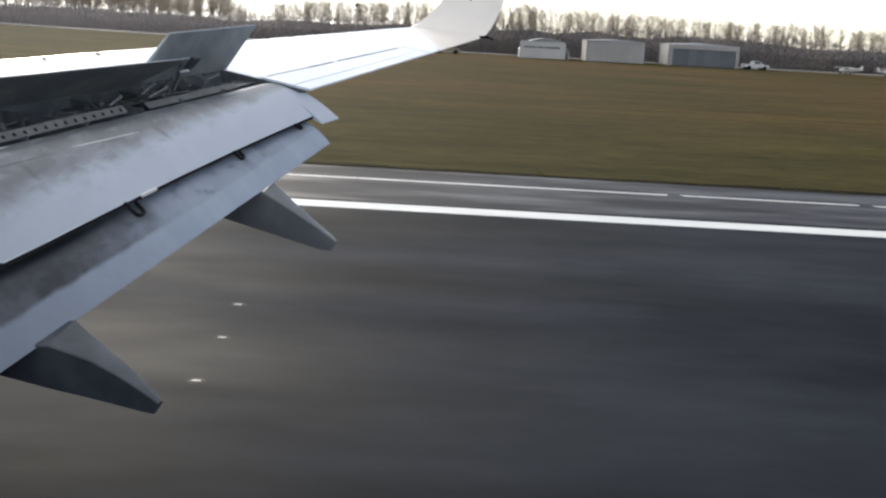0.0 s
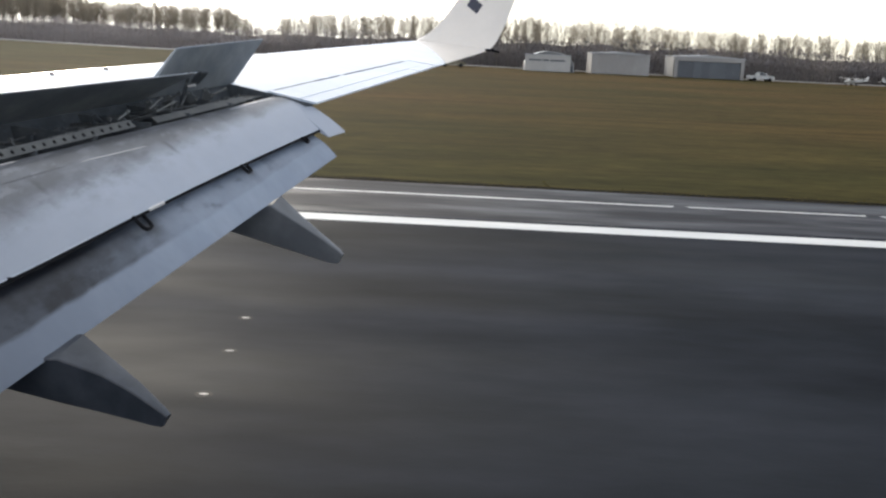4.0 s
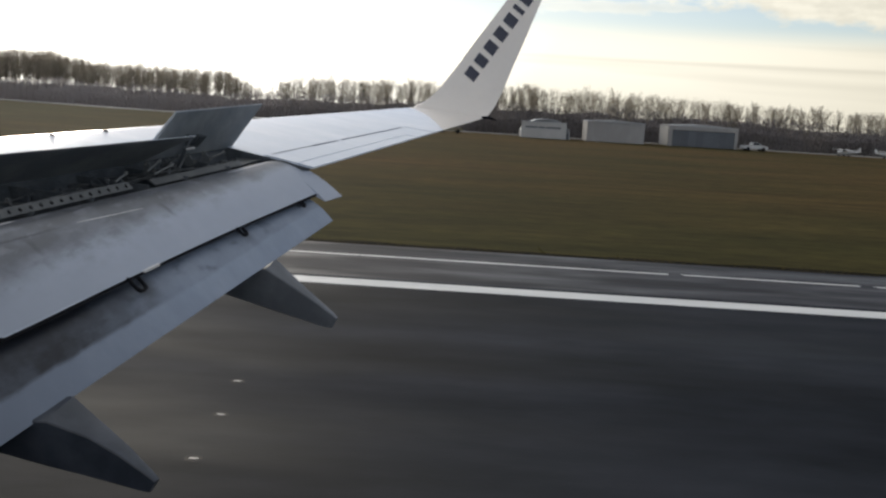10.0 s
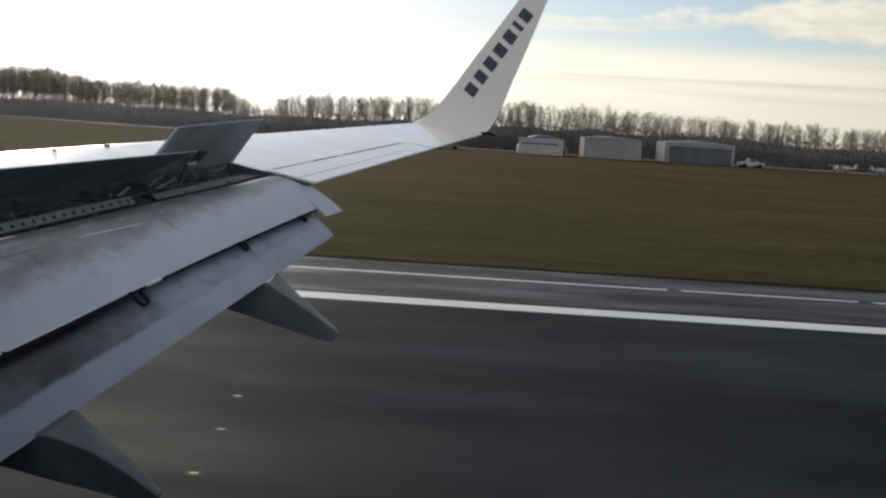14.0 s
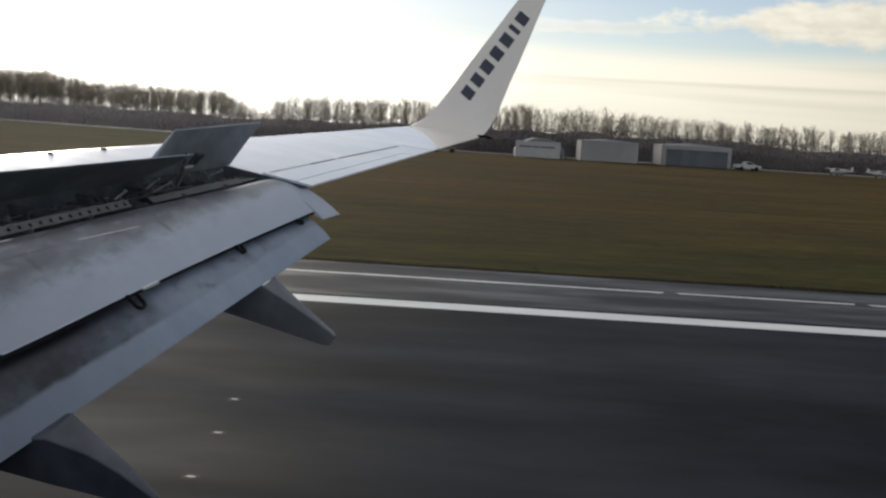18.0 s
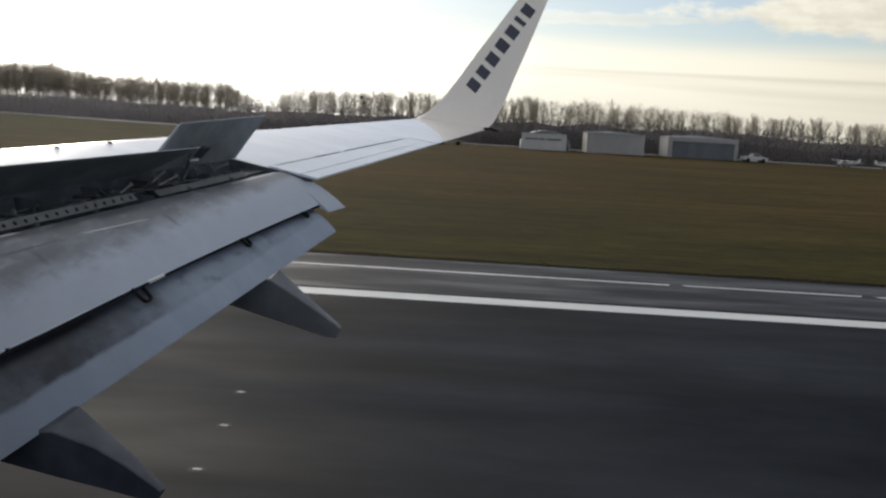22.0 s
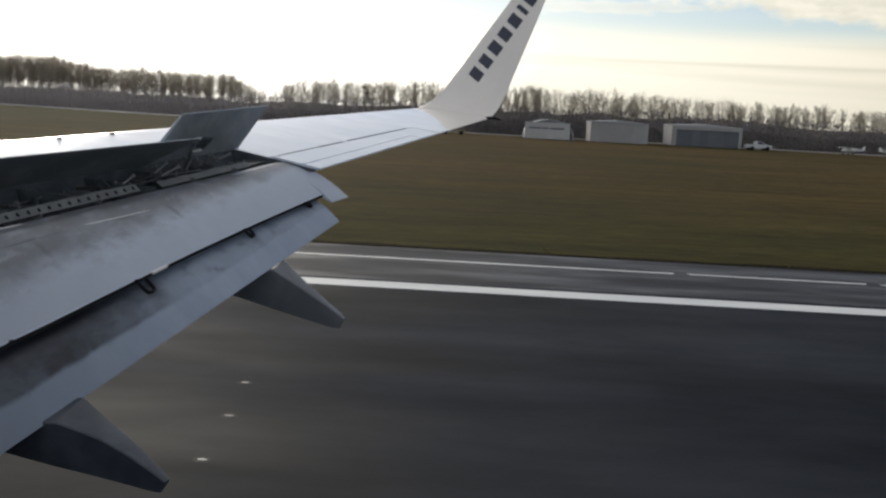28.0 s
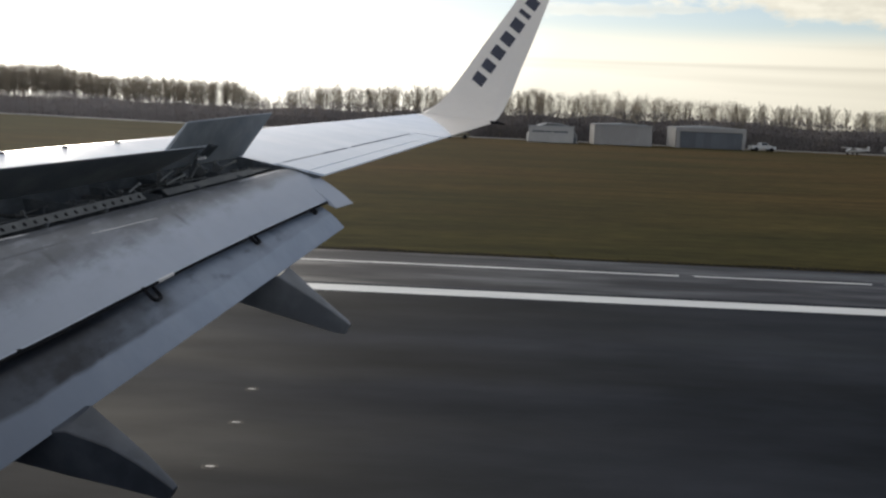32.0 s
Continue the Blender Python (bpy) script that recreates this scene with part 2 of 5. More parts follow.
M = {
    "wing_paint": material("wing_paint", (0.67, 0.75, 0.86), 0.2, spread=0.07, scale=1.2, stretch=(0.6, 2.2, 1), fine=18, bump=0.02, bump_scale=5, second=(0.77, 0.83, 0.92), coat=0.5),
    "winglet_paint": material("winglet_paint", (0.86, 0.81, 0.75), 0.32, spread=0.03, scale=1.5, fine=14, bump=0.01),
    "flap_paint": material("flap_paint", (0.385, 0.440, 0.535), 0.36, spread=0.05, scale=1.2, stretch=(0.8, 1.0, 1), fine=5, bump=0.03, bump_scale=8, second=(0.445, 0.495, 0.585), second_at=(0.30, 0.72)),
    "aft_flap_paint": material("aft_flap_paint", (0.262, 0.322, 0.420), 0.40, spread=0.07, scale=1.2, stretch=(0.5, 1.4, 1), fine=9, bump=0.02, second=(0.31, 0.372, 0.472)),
    "grime": material("grime", (0.045, 0.05, 0.062), 0.5, spread=0.2, scale=1.3, stretch=(0.6, 1.2, 1), fine=7, bump=0.03, second=(0.13, 0.14, 0.16), second_at=(0.42, 0.66)),
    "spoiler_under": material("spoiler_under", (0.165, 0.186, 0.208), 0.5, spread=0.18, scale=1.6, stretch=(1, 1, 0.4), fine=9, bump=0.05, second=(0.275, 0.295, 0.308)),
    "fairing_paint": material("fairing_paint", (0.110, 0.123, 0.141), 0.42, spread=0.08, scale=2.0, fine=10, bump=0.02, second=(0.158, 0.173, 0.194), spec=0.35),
    "fairing_dark": material("fairing_dark", (0.030, 0.039, 0.056), 0.38, spread=0.12, scale=2.0, fine=10, bump=0.02, second=(0.062, 0.075, 0.100), spec=0.5),
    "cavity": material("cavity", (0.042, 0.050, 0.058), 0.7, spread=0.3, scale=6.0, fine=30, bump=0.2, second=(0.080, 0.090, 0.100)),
    "bright_metal": material("bright_metal", (0.19, 0.20, 0.20), 0.4, 0.5, spread=0.2, scale=9.0, fine=40, bump=0.05),
    "strip_metal": material("strip_metal", (0.095, 0.104, 0.11), 0.5, 0.3, spread=0.2, scale=5.0, fine=30, bump=0.05, second=(0.135, 0.145, 0.148)),
    "metal": material("metal", (0.105, 0.112, 0.115), 0.5, 0.4, spread=0.2, scale=9.0, fine=40, bump=0.05),
    "dark_rubber": material("dark_rubber", (0.010, 0.011, 0.014), 0.7, spread=0.2, bump=0.05, spec=0.12),
    "navy": material("navy", (0.045, 0.05, 0.075), 0.4, spread=0.1, bump=0.0),
    "asphalt": material("asphalt", (0.0080, 0.0102, 0.0146), 0.80, spread=0.22, scale=0.55, stretch=(0.22, 0.50, 1), fine=7.0, bump=0.10, bump_scale=30, second=(0.031, 0.0358, 0.0485), second_at=(0.38, 0.76), rough_spread=0.18, spec=0.035),
    "shoulder": material("shoulder", (0.0165, 0.0180, 0.0245), 0.62, spread=0.25, scale=1.1, stretch=(0.10, 1.0, 1), fine=6.0, bump=0.15, bump_scale=30, second=(0.045, 0.046, 0.058), second_at=(0.40, 0.72), rough_spread=0.24, spec=0.14),
    "white_line": material("white_line", (0.62, 0.63, 0.63), 0.5, spread=0.08, scale=0.8, stretch=(0.4, 3, 1), fine=9, bump=0.08, second=(0.74, 0.74, 0.73)),
    "worn_line": material("worn_line", (0.42, 0.42, 0.42), 0.5, spread=0.2, scale=1.3, stretch=(0.5, 3, 1), fine=9, bump=0.1, second=(0.70, 0.70, 0.69)),
    "yellow_line": material("yellow_line", (0.50, 0.33, 0.06), 0.6, spread=0.15, scale=1.0, fine=9, bump=0.1, second=(0.60, 0.42, 0.10)),
    "concrete": material("concrete", (0.33, 0.32, 0.305), 0.8, spread=0.10, scale=0.8, stretch=(0.3, 1, 1), fine=8, bump=0.15, second=(0.42, 0.41, 0.39), per_object=0.08),
    "tyre_rubber": material("tyre_rubber", (0.09, 0.088, 0.086), 0.8, spread=0.3, scale=3.0, fine=12, bump=0.05, second=(0.16, 0.155, 0.15)),
    "grass": material("grass", (0.034, 0.033, 0.0085), 1.0, spread=0.34, scale=0.20, stretch=(0.20, 0.85, 1), fine=1.6, bump=0.4, bump_scale=4.0, second=(0.090, 0.060, 0.0165), second_at=(0.32, 0.70), rough_spread=0.0, spec=0.03),
    "blade": material("blade", (0.075, 0.064, 0.020), 0.9, spread=0.2, scale=0.5, fine=8, bump=0, second=(0.10, 0.078, 0.026), per_island=0.15, spec=0.02, thin=0.5),
    "bark": material("bark", (0.30, 0.26, 0.22), 0.9, spread=0.25, scale=2.0, stretch=(1, 1, 0.3), fine=14, bump=0.3, second=(0.42, 0.37, 0.31), per_object=0.25, spec=0.05),
    "twig": material("twig", (0.41, 0.37, 0.305), 0.9, spread=0.2, scale=0.8, fine=6, bump=0, second=(0.52, 0.47, 0.385), per_object=0.2, spec=0.05, thin=0.5),
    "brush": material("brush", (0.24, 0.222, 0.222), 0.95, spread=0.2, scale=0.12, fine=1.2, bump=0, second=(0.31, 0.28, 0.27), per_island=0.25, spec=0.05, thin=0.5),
    "conifer": material("conifer", (0.020, 0.032, 0.016), 0.9, spread=0.3, scale=0.7, fine=5, bump=0, per_island=0.4, spec=0.08),
    "road": material("road", (0.27, 0.262, 0.25), 0.8, spread=0.12, scale=0.1, fine=2, bump=0.1, second=(0.34, 0.33, 0.315), spec=0.2),
    "hangar_front": material("hangar_front", (0.44, 0.43, 0.415), 0.6, spread=0.06, scale=0.3, stretch=(1, 1, 0.4), fine=3, bump=0.03, second=(0.51, 0.50, 0.48)),
    "hangar_white": material("hangar_white", (0.32, 0.308, 0.297), 0.6, spread=0.08, scale=0.3, stretch=(1, 1, 0.4), fine=3, bump=0.03, second=(0.37, 0.36, 0.35)),
    "hangar_grey": material("hangar_grey", (0.235, 0.238, 0.242), 0.6, spread=0.06, scale=0.3, stretch=(1, 1, 0.4), fine=3, bump=0.03, second=(0.28, 0.28, 0.28)),
    "hangar_door": material("hangar_door", (0.11, 0.12, 0.135), 0.5, spread=0.1, scale=0.5, fine=3, bump=0.03, per_object=0.12),
    "roof_sheet": material("roof_sheet", (0.40, 0.41, 0.42), 0.5, spread=0.08, scale=0.4, fine=3, bump=0.03),
    "lens": material("lens", (0.20, 0.20, 0.195), 0.3, spread=0.1, bump=0, second=(0.26, 0.26, 0.25)),
    "soil": material("soil", (0.007, 0.006, 0.004), 1.0, spread=0.3, scale=1.5, stretch=(0.3, 1, 1), fine=8, bump=0.4, second=(0.018, 0.014, 0.008), spec=0.02),
    "nose_sheen": material("nose_sheen", (0.46, 0.50, 0.56), 0.4, spread=0.15, scale=5.0, fine=20, bump=0, second=(0.56, 0.60, 0.65)),
    "oil": material("oil", (0.11, 0.118, 0.13), 0.45, spread=0.3, scale=6.0, fine=20, bump=0, second=(0.19, 0.20, 0.22)),
    "seam_pale": material("seam_pale", (0.62, 0.63, 0.64), 0.35, spread=0.15, scale=2, bump=0, second=(0.72, 0.73, 0.74)),
    "seam_dark": material("seam_dark", (0.28, 0.30, 0.335), 0.5, spread=0.2, scale=3, bump=0, second=(0.38, 0.41, 0.45)),
    "seal_grey": material("seal_grey", (0.13, 0.15, 0.20), 0.8, spread=0.2, scale=3, bump=0, second=(0.18, 0.20, 0.26), spec=0.05),
    "edge_highlight": material("edge_highlight", (0.44, 0.50, 0.60), 0.4, spread=0.15, scale=2, bump=0, second=(0.54, 0.60, 0.70)),
    "khaki": material("khaki", (0.19, 0.165, 0.105), 0.5, spread=0.08, scale=1.0, fine=6, bump=0, second=(0.24, 0.21, 0.14)),
    "car_white": material("car_white", (0.56, 0.56, 0.55), 0.4, spread=0.03, bump=0, coat=0.2),
    "glass_dark": material("glass_dark", (0.02, 0.024, 0.028), 0.1, spread=0.05, bump=0),
    "fuselage_paint": material("fuselage_paint", (0.75, 0.75, 0.75), 0.3, spread=0.03, scale=0.7, fine=8, bump=0.01),
}


def wet(m, scale, stretch, dry, damp, rough_dry, rough_damp):
    """Damp patches: a film of water that shines more and is smoother."""
    t = m.node_tree
    ln = t.links.new
    b = t.nodes["Principled BSDF"]
    co = t.nodes.new("ShaderNodeTexCoord")
    mp = t.nodes.new("ShaderNodeMapping")
    mp.inputs["Scale"].default_value = stretch
    ln(co.outputs["Object"], mp.inputs["Vector"])
    n = wire(t, "ShaderNodeTexNoise", Scale=scale, Detail=4.0, Roughness=0.55)
    ln(mp.outputs[0], n.inputs["Vector"])
    for name, lo, hi in (("Specular IOR Level", dry, damp), ("Roughness", rough_dry, rough_damp)):
        r = t.nodes.new("ShaderNodeMapRange")
        r.interpolation_type = "SMOOTHSTEP"
        for key, value in (("From Min", 0.36), ("From Max", 0.70), ("To Min", lo), ("To Max", hi)):
            r.inputs[key].default_value = value
        ln(n.outputs["Fac"], r.inputs["Value"])
        ln(r.outputs["Result"], b.inputs[name])


def tone_along(m, colour, y0, y1, axis="Y"):
    """One colour that gives way to another along an axis."""
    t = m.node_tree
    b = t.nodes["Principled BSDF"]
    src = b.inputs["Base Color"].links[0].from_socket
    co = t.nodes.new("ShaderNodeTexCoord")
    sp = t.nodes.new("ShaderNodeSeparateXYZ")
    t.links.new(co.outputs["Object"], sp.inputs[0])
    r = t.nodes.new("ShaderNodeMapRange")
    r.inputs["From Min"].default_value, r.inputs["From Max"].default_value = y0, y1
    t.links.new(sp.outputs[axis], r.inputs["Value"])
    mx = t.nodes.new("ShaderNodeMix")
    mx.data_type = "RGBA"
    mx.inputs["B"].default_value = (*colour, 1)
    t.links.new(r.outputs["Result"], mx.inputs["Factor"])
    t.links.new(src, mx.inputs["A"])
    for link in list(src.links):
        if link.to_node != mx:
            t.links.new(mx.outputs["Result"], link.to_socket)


def flap_dirt_and_band(m, nose, run, limits, dirt, dark, light, spots=()):
    """The main flap's dirt and the aft flap's dark band, from the nose back. nose: (x, x per metre of span, z, z per
    metre) of its leading edge, counted inboard from 11 m out;
    run: the same for the way from nose to tail; limits: how far back the tone reaches (6.8 m out, fall per metre,
    further fall past 8.9 m)."""
    t = m.node_tree
    ln = t.links.new
    b = t.nodes["Principled BSDF"]
    src = b.inputs["Base Color"].links[0].from_socket

    def calc(op, p, q=None):
        n = t.nodes.new("ShaderNodeMath")
        n.operation = op
        for i, v in enumerate((p, q)):
            if isinstance(v, (int, float)):
                n.inputs[i].default_value = v
            elif v is not None:
                ln(v, n.inputs[i])
        return n.outputs[0]

    def line(a, k, w):
        return calc("ADD", a, calc("MULTIPLY", k, w))

    def smooth(v, a, z, lo, hi):
        r = t.nodes.new("ShaderNodeMapRange")
        r.interpolation_type = "SMOOTHSTEP"
        for key, value in (("From Min", a), ("From Max", z), ("To Min", lo), ("To Max", hi)):
            r.inputs[key].default_value = value
        ln(v, r.inputs["Value"])
        return r.outputs["Result"]

    def cloud(scale, stretch, detail=4.0, rough=0.55, shift=0.0):
        mp = t.nodes.new("ShaderNodeMapping")
        mp.inputs["Scale"].default_value = stretch
        mp.inputs["Location"].default_value = (shift, shift * 0.7, 0)
        ln(co.outputs["Object"], mp.inputs["Vector"])
        n = wire(t, "ShaderNodeTexNoise", Scale=scale, Detail=detail, Roughness=rough)
        ln(mp.outputs[0], n.inputs["Vector"])
        return n.outputs["Fac"]

    def blend(fac, a, colour):
        mx = t.nodes.new("ShaderNodeMix")
        mx.data_type = "RGBA"
        ln(fac, mx.inputs["Factor"])
        ln(a, mx.inputs["A"])
        mx.inputs["B"].default_value = (*colour, 1)
        return mx.outputs["Result"]

    co = t.nodes.new("ShaderNodeTexCoord")
    sp = t.nodes.new("ShaderNodeSeparateXYZ")
    ln(co.outputs["Object"], sp.inputs[0])
    x, y, z = sp.outputs
    w = calc("SUBTRACT", 11.0, y)
    dx, dz = line(run[0], run[1], w), line(run[2], run[3], w)
    along = calc("ADD", calc("MULTIPLY", calc("SUBTRACT", x, line(nose[0], nose[1], w)), dx), calc("MULTIPLY", calc("SUBTRACT", z, line(nose[2], nose[3], w)), dz))
    u = calc("DIVIDE", along, calc("ADD", calc("MULTIPLY", dx, dx), calc("MULTIPLY", dz, dz)))
    reach = calc("SUBTRACT", limits[0], calc("MULTIPLY", limits[1], calc("SUBTRACT", y, 6.8)))
    reach = calc("SUBTRACT", reach, calc("MULTIPLY", limits[2], calc("MAXIMUM", 0.0, calc("SUBTRACT", y, 8.9))))
    ragged = calc("ADD", calc("MULTIPLY", calc("SUBTRACT", cloud(1.3, (1, 1, 1)), 0.5), limits[4]), calc("MULTIPLY", calc("SUBTRACT", cloud(4.0, (1.3, 0.8, 1.3), 5.0), 0.5), limits[4] * 0.8))
    edge = calc("SUBTRACT", calc("ADD", reach, ragged), u)
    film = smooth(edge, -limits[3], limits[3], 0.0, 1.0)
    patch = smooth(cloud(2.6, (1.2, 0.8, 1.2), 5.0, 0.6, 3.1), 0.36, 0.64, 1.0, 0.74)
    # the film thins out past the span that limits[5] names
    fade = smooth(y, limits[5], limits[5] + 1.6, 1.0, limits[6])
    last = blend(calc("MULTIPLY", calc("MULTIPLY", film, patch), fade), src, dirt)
    # darkest at the nose, and pale wiped smears across the film
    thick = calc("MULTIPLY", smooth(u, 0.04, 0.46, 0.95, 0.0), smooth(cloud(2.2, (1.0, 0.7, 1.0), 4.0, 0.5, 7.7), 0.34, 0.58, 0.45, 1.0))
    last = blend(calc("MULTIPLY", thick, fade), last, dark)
    wipe = calc("MULTIPLY", smooth(cloud(4.0, (1.4, 0.7, 1.4), 4.0, 0.5, 11.0), 0.54, 0.70, 0.0, 0.5), film)
    last = blend(wipe, last, light)
    # smudges a palm wide and wiped marks, within the dirty part and a little past it
    near = smooth(edge, -limits[3] * 2.0, limits[3] * 0.8, 0.0, 1.0)
    smudge = smooth(cloud(3.6, (1.5, 0.8, 1.5), 6.0, 0.66, 21.0), 0.47, 0.60, 0.0, 0.42)
    last = blend(calc("MULTIPLY", calc("MULTIPLY", smudge, near), fade), last, dirt)
    rub = smooth(cloud(5.0, (1.2, 0.7, 1.2), 5.0, 0.62, 31.0), 0.55, 0.66, 0.0, 0.42)
    last = blend(calc("MULTIPLY", calc("MULTIPLY", rub, near), fade), last, light)
    for ys, u0, u1, half, amount in spots:
        dy = calc("ABSOLUTE", calc("SUBTRACT", calc("ADD", y, calc("MULTIPLY", calc("SUBTRACT", cloud(7.0, (1, 1, 1), 2.0), 0.5), 0.12)), ys))
        spot = calc("MULTIPLY", smooth(dy, 0.0, half, amount, 0.0), calc("MULTIPLY", smooth(u, u0 - 0.1, u0 + 0.03, 0.0, 1.0), smooth(u, u0 + 0.05, u1, 1.0, 0.0)))
        last = blend(spot, last, dark)
    for link in list(src.links):
        if link.to_socket == b.inputs["Base Color"]:
            ln(last, b.inputs["Base Color"])


# both flap paints turn darker inboard
tone_along(M["flap_paint"], (0.29, 0.335, 0.41), 7.9, 5.4)
tone_along(M["aft_flap_paint"], (0.105, 0.132, 0.182), 8.4, 5.2)
flap_dirt_and_band(M["flap_paint"], (-4.25, -0.27, 3.29, -0.113), (0.67, 0.07, -0.32, -0.0595), (0.62, 0.062, 0.04, 0.15, 0.26, 9.8, 0.85), (0.135, 0.147, 0.168), (0.066, 0.073, 0.084), (0.30, 0.325, 0.37),
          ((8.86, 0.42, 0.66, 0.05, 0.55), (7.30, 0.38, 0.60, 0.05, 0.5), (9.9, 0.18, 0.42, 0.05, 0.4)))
flap_dirt_and_band(M["aft_flap_paint"], (-3.68, -0.20, 2.925, -0.1785), (0.293, 0.03, -0.288, -0.049), (0.58, 0.01, 0.06, 0.04, 0.08, 6.9, 0.16), (0.014, 0.018, 0.027), (0.007, 0.009, 0.014), (0.045, 0.055, 0.072),
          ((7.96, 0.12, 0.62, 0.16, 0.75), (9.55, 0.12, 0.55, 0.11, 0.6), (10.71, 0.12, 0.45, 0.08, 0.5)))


def meadow(m):
    """Winter grass: tussocks, mown streaks drawn out as motion blur, and wide patches of straw, rust and green."""
    t = m.node_tree
    ln = t.links.new
    b = t.nodes["Principled BSDF"]
    co = t.nodes.new("ShaderNodeTexCoord")

    def cloud(scale, stretch, detail, rough, shift):
        mp = t.nodes.new("ShaderNodeMapping")
        mp.inputs["Scale"].default_value = stretch
        mp.inputs["Location"].default_value = (shift, shift * 0.37, 0)
        ln(co.outputs["Object"], mp.inputs["Vector"])
        n = wire(t, "ShaderNodeTexNoise", Scale=scale, Detail=detail, Roughness=rough)
        ln(mp.outputs[0], n.inputs["Vector"])
        return n.outputs["Fac"]

    def ramp(fac, stops):
        r = t.nodes.new("ShaderNodeValToRGB")
        e = r.color_ramp.elements
        for k, (p, c) in enumerate(stops):
            el = e[k] if k < 2 else e.new(p)
            el.position, el.color = p, (*c, 1)
        ln(fac, r.inputs["Fac"])
        return r.outputs["Color"]

    def mix(kind, fac, p, q):
        n = t.nodes.new("ShaderNodeMix")
        n.data_type, n.blend_type = "RGBA", kind
        for key, v in (("Factor", fac), ("A", p), ("B", q)):
            if isinstance(v, float):
                n.inputs[key].default_value = v
            else:
                ln(v, n.inputs[key])
        return n.outputs["Result"]

    # three dead and living grasses in wide patches
    hue = ramp(cloud(0.035, (0.55, 1.0, 1.0), 4.0, 0.6, 13.0), ((0.30, (0.037, 0.034, 0.0090)), (0.62, (0.082, 0.050, 0.0155)), (0.46, (0.061, 0.0435, 0.0122))))
    # greener on the far field up the runway, with a ragged border
    sp = t.nodes.new("ShaderNodeSeparateXYZ")
    ln(co.outputs["Object"], sp.inputs[0])
    wander = t.nodes.new("ShaderNodeMath")
    wander.operation = "MULTIPLY_ADD"
    wander.inputs[1].default_value = 70.0
    ln(cloud(0.02, (1.0, 1.0, 1.0), 3.0, 0.5, 40.0), wander.inputs[0])
    ln(sp.outputs["X"], wander.inputs[2])
    r = t.nodes.new("ShaderNodeMapRange")
    for key, value in (("From Min", -45.0), ("From Max", 25.0), ("To Min", 0.75), ("To Max", 0.12)):
        r.inputs[key].default_value = value
    ln(wander.outputs[0], r.inputs["Value"])
    edge = t.nodes.new("ShaderNodeMapRange")
    for key, value in (("From Min", 30.0), ("From Max", 62.0), ("To Min", 0.7), ("To Max", 0.0)):
        edge.inputs[key].default_value = value
    ln(sp.outputs["Y"], edge.inputs["Value"])
    most = t.nodes.new("ShaderNodeMath")
    most.operation = "MAXIMUM"
    ln(r.outputs["Result"], most.inputs[0])
    ln(edge.outputs["Result"], most.inputs[1])
    green = most.outputs[0]
    field = mix("MIX", green, hue, ramp(cloud(0.2, (0.3, 1, 1), 3.0, 0.6, 5.0), ((0.35, (0.028, 0.034, 0.0095)), (0.7, (0.050, 0.046, 0.0138)))))
    # mower streaks, drawn out along the runway to fit the blurred view, and short tussocks
    streak = ramp(cloud(0.42, (0.20, 0.80, 1.0), 6.0, 0.66, 3.0), ((0.32, (0.62, 0.65, 0.66)), (0.68, (1.24, 1.20, 1.17)), (0.50, (0.97, 0.97, 0.97))))
    tuft = ramp(cloud(2.6, (0.30, 0.9, 1.0), 4.0, 0.7, 9.0), ((0.32, (0.66, 0.68, 0.70)), (0.68, (1.34, 1.30, 1.26))))
    last = mix("MULTIPLY", 1.0, mix("MULTIPLY", 1.0, field, streak), tuft)
    ln(last, b.inputs["Base Color"])


def lanes(m, width, amount):
    """Paving lanes: long strips of slightly different age, each with its own tone, that run the length of the runway."""
    t = m.node_tree
    ln = t.links.new
    b = t.nodes["Principled BSDF"]
    src = b.inputs["Base Color"].links[0].from_socket
    co = t.nodes.new("ShaderNodeTexCoord")
    mp = t.nodes.new("ShaderNodeMapping")
    mp.inputs["Scale"].default_value = (0.006, 1.0 / width, 0.0)
    ln(co.outputs["Object"], mp.inputs["Vector"])
    n = wire(t, "ShaderNodeTexNoise", Scale=1.0, Detail=3.0, Roughness=0.6)
    ln(mp.outputs[0], n.inputs["Vector"])
    r = t.nodes.new("ShaderNodeMapRange")
    for key, value in (("From Min", 0.32), ("From Max", 0.68), ("To Min", 1 - amount), ("To Max", 1 + amount)):
        r.inputs[key].default_value = value
    ln(n.outputs["Fac"], r.inputs["Value"])
    k = t.nodes.new("ShaderNodeMix")
    k.data_type, k.blend_type = "RGBA", "MULTIPLY"
    k.inputs["Factor"].default_value = 1.0
    ln(src, k.inputs["A"])
    ln(r.outputs["Result"], k.inputs["B"])
    ln(k.outputs["Result"], b.inputs["Base Color"])


lanes(M["asphalt"], 3.6, 0.35)
M["asphalt"].node_tree.nodes["Principled BSDF"].inputs["Specular Tint"].default_value = (0.86, 0.94, 1.0, 1)
meadow(M["grass"])
# scrub painted paler with distance, which puts haze into its colour
tone_along(M["brush"], (0.52, 0.48, 0.47), -5.0, -90.0, "X")
wet(M["asphalt"], 0.4, (0.14, 0.40, 1.0), 0.028, 0.052, 0.80, 0.62)
wet(M["shoulder"], 0.8, (0.25, 0.9, 1.0), 0.08, 0.24, 0.75, 0.5)


# ---------------------------------------------------------------- mesh helpers
def mesh_from(name, verts, faces, mat, smooth=False):
    me = bpy.data.meshes.new(name)
    me.from_pydata([tuple(v) for v in verts], [], faces)
    me.materials.append(M[mat])
    if smooth:
        me.polygons.foreach_set("use_smooth", [True] * len(me.polygons))
    me.update()
    return me


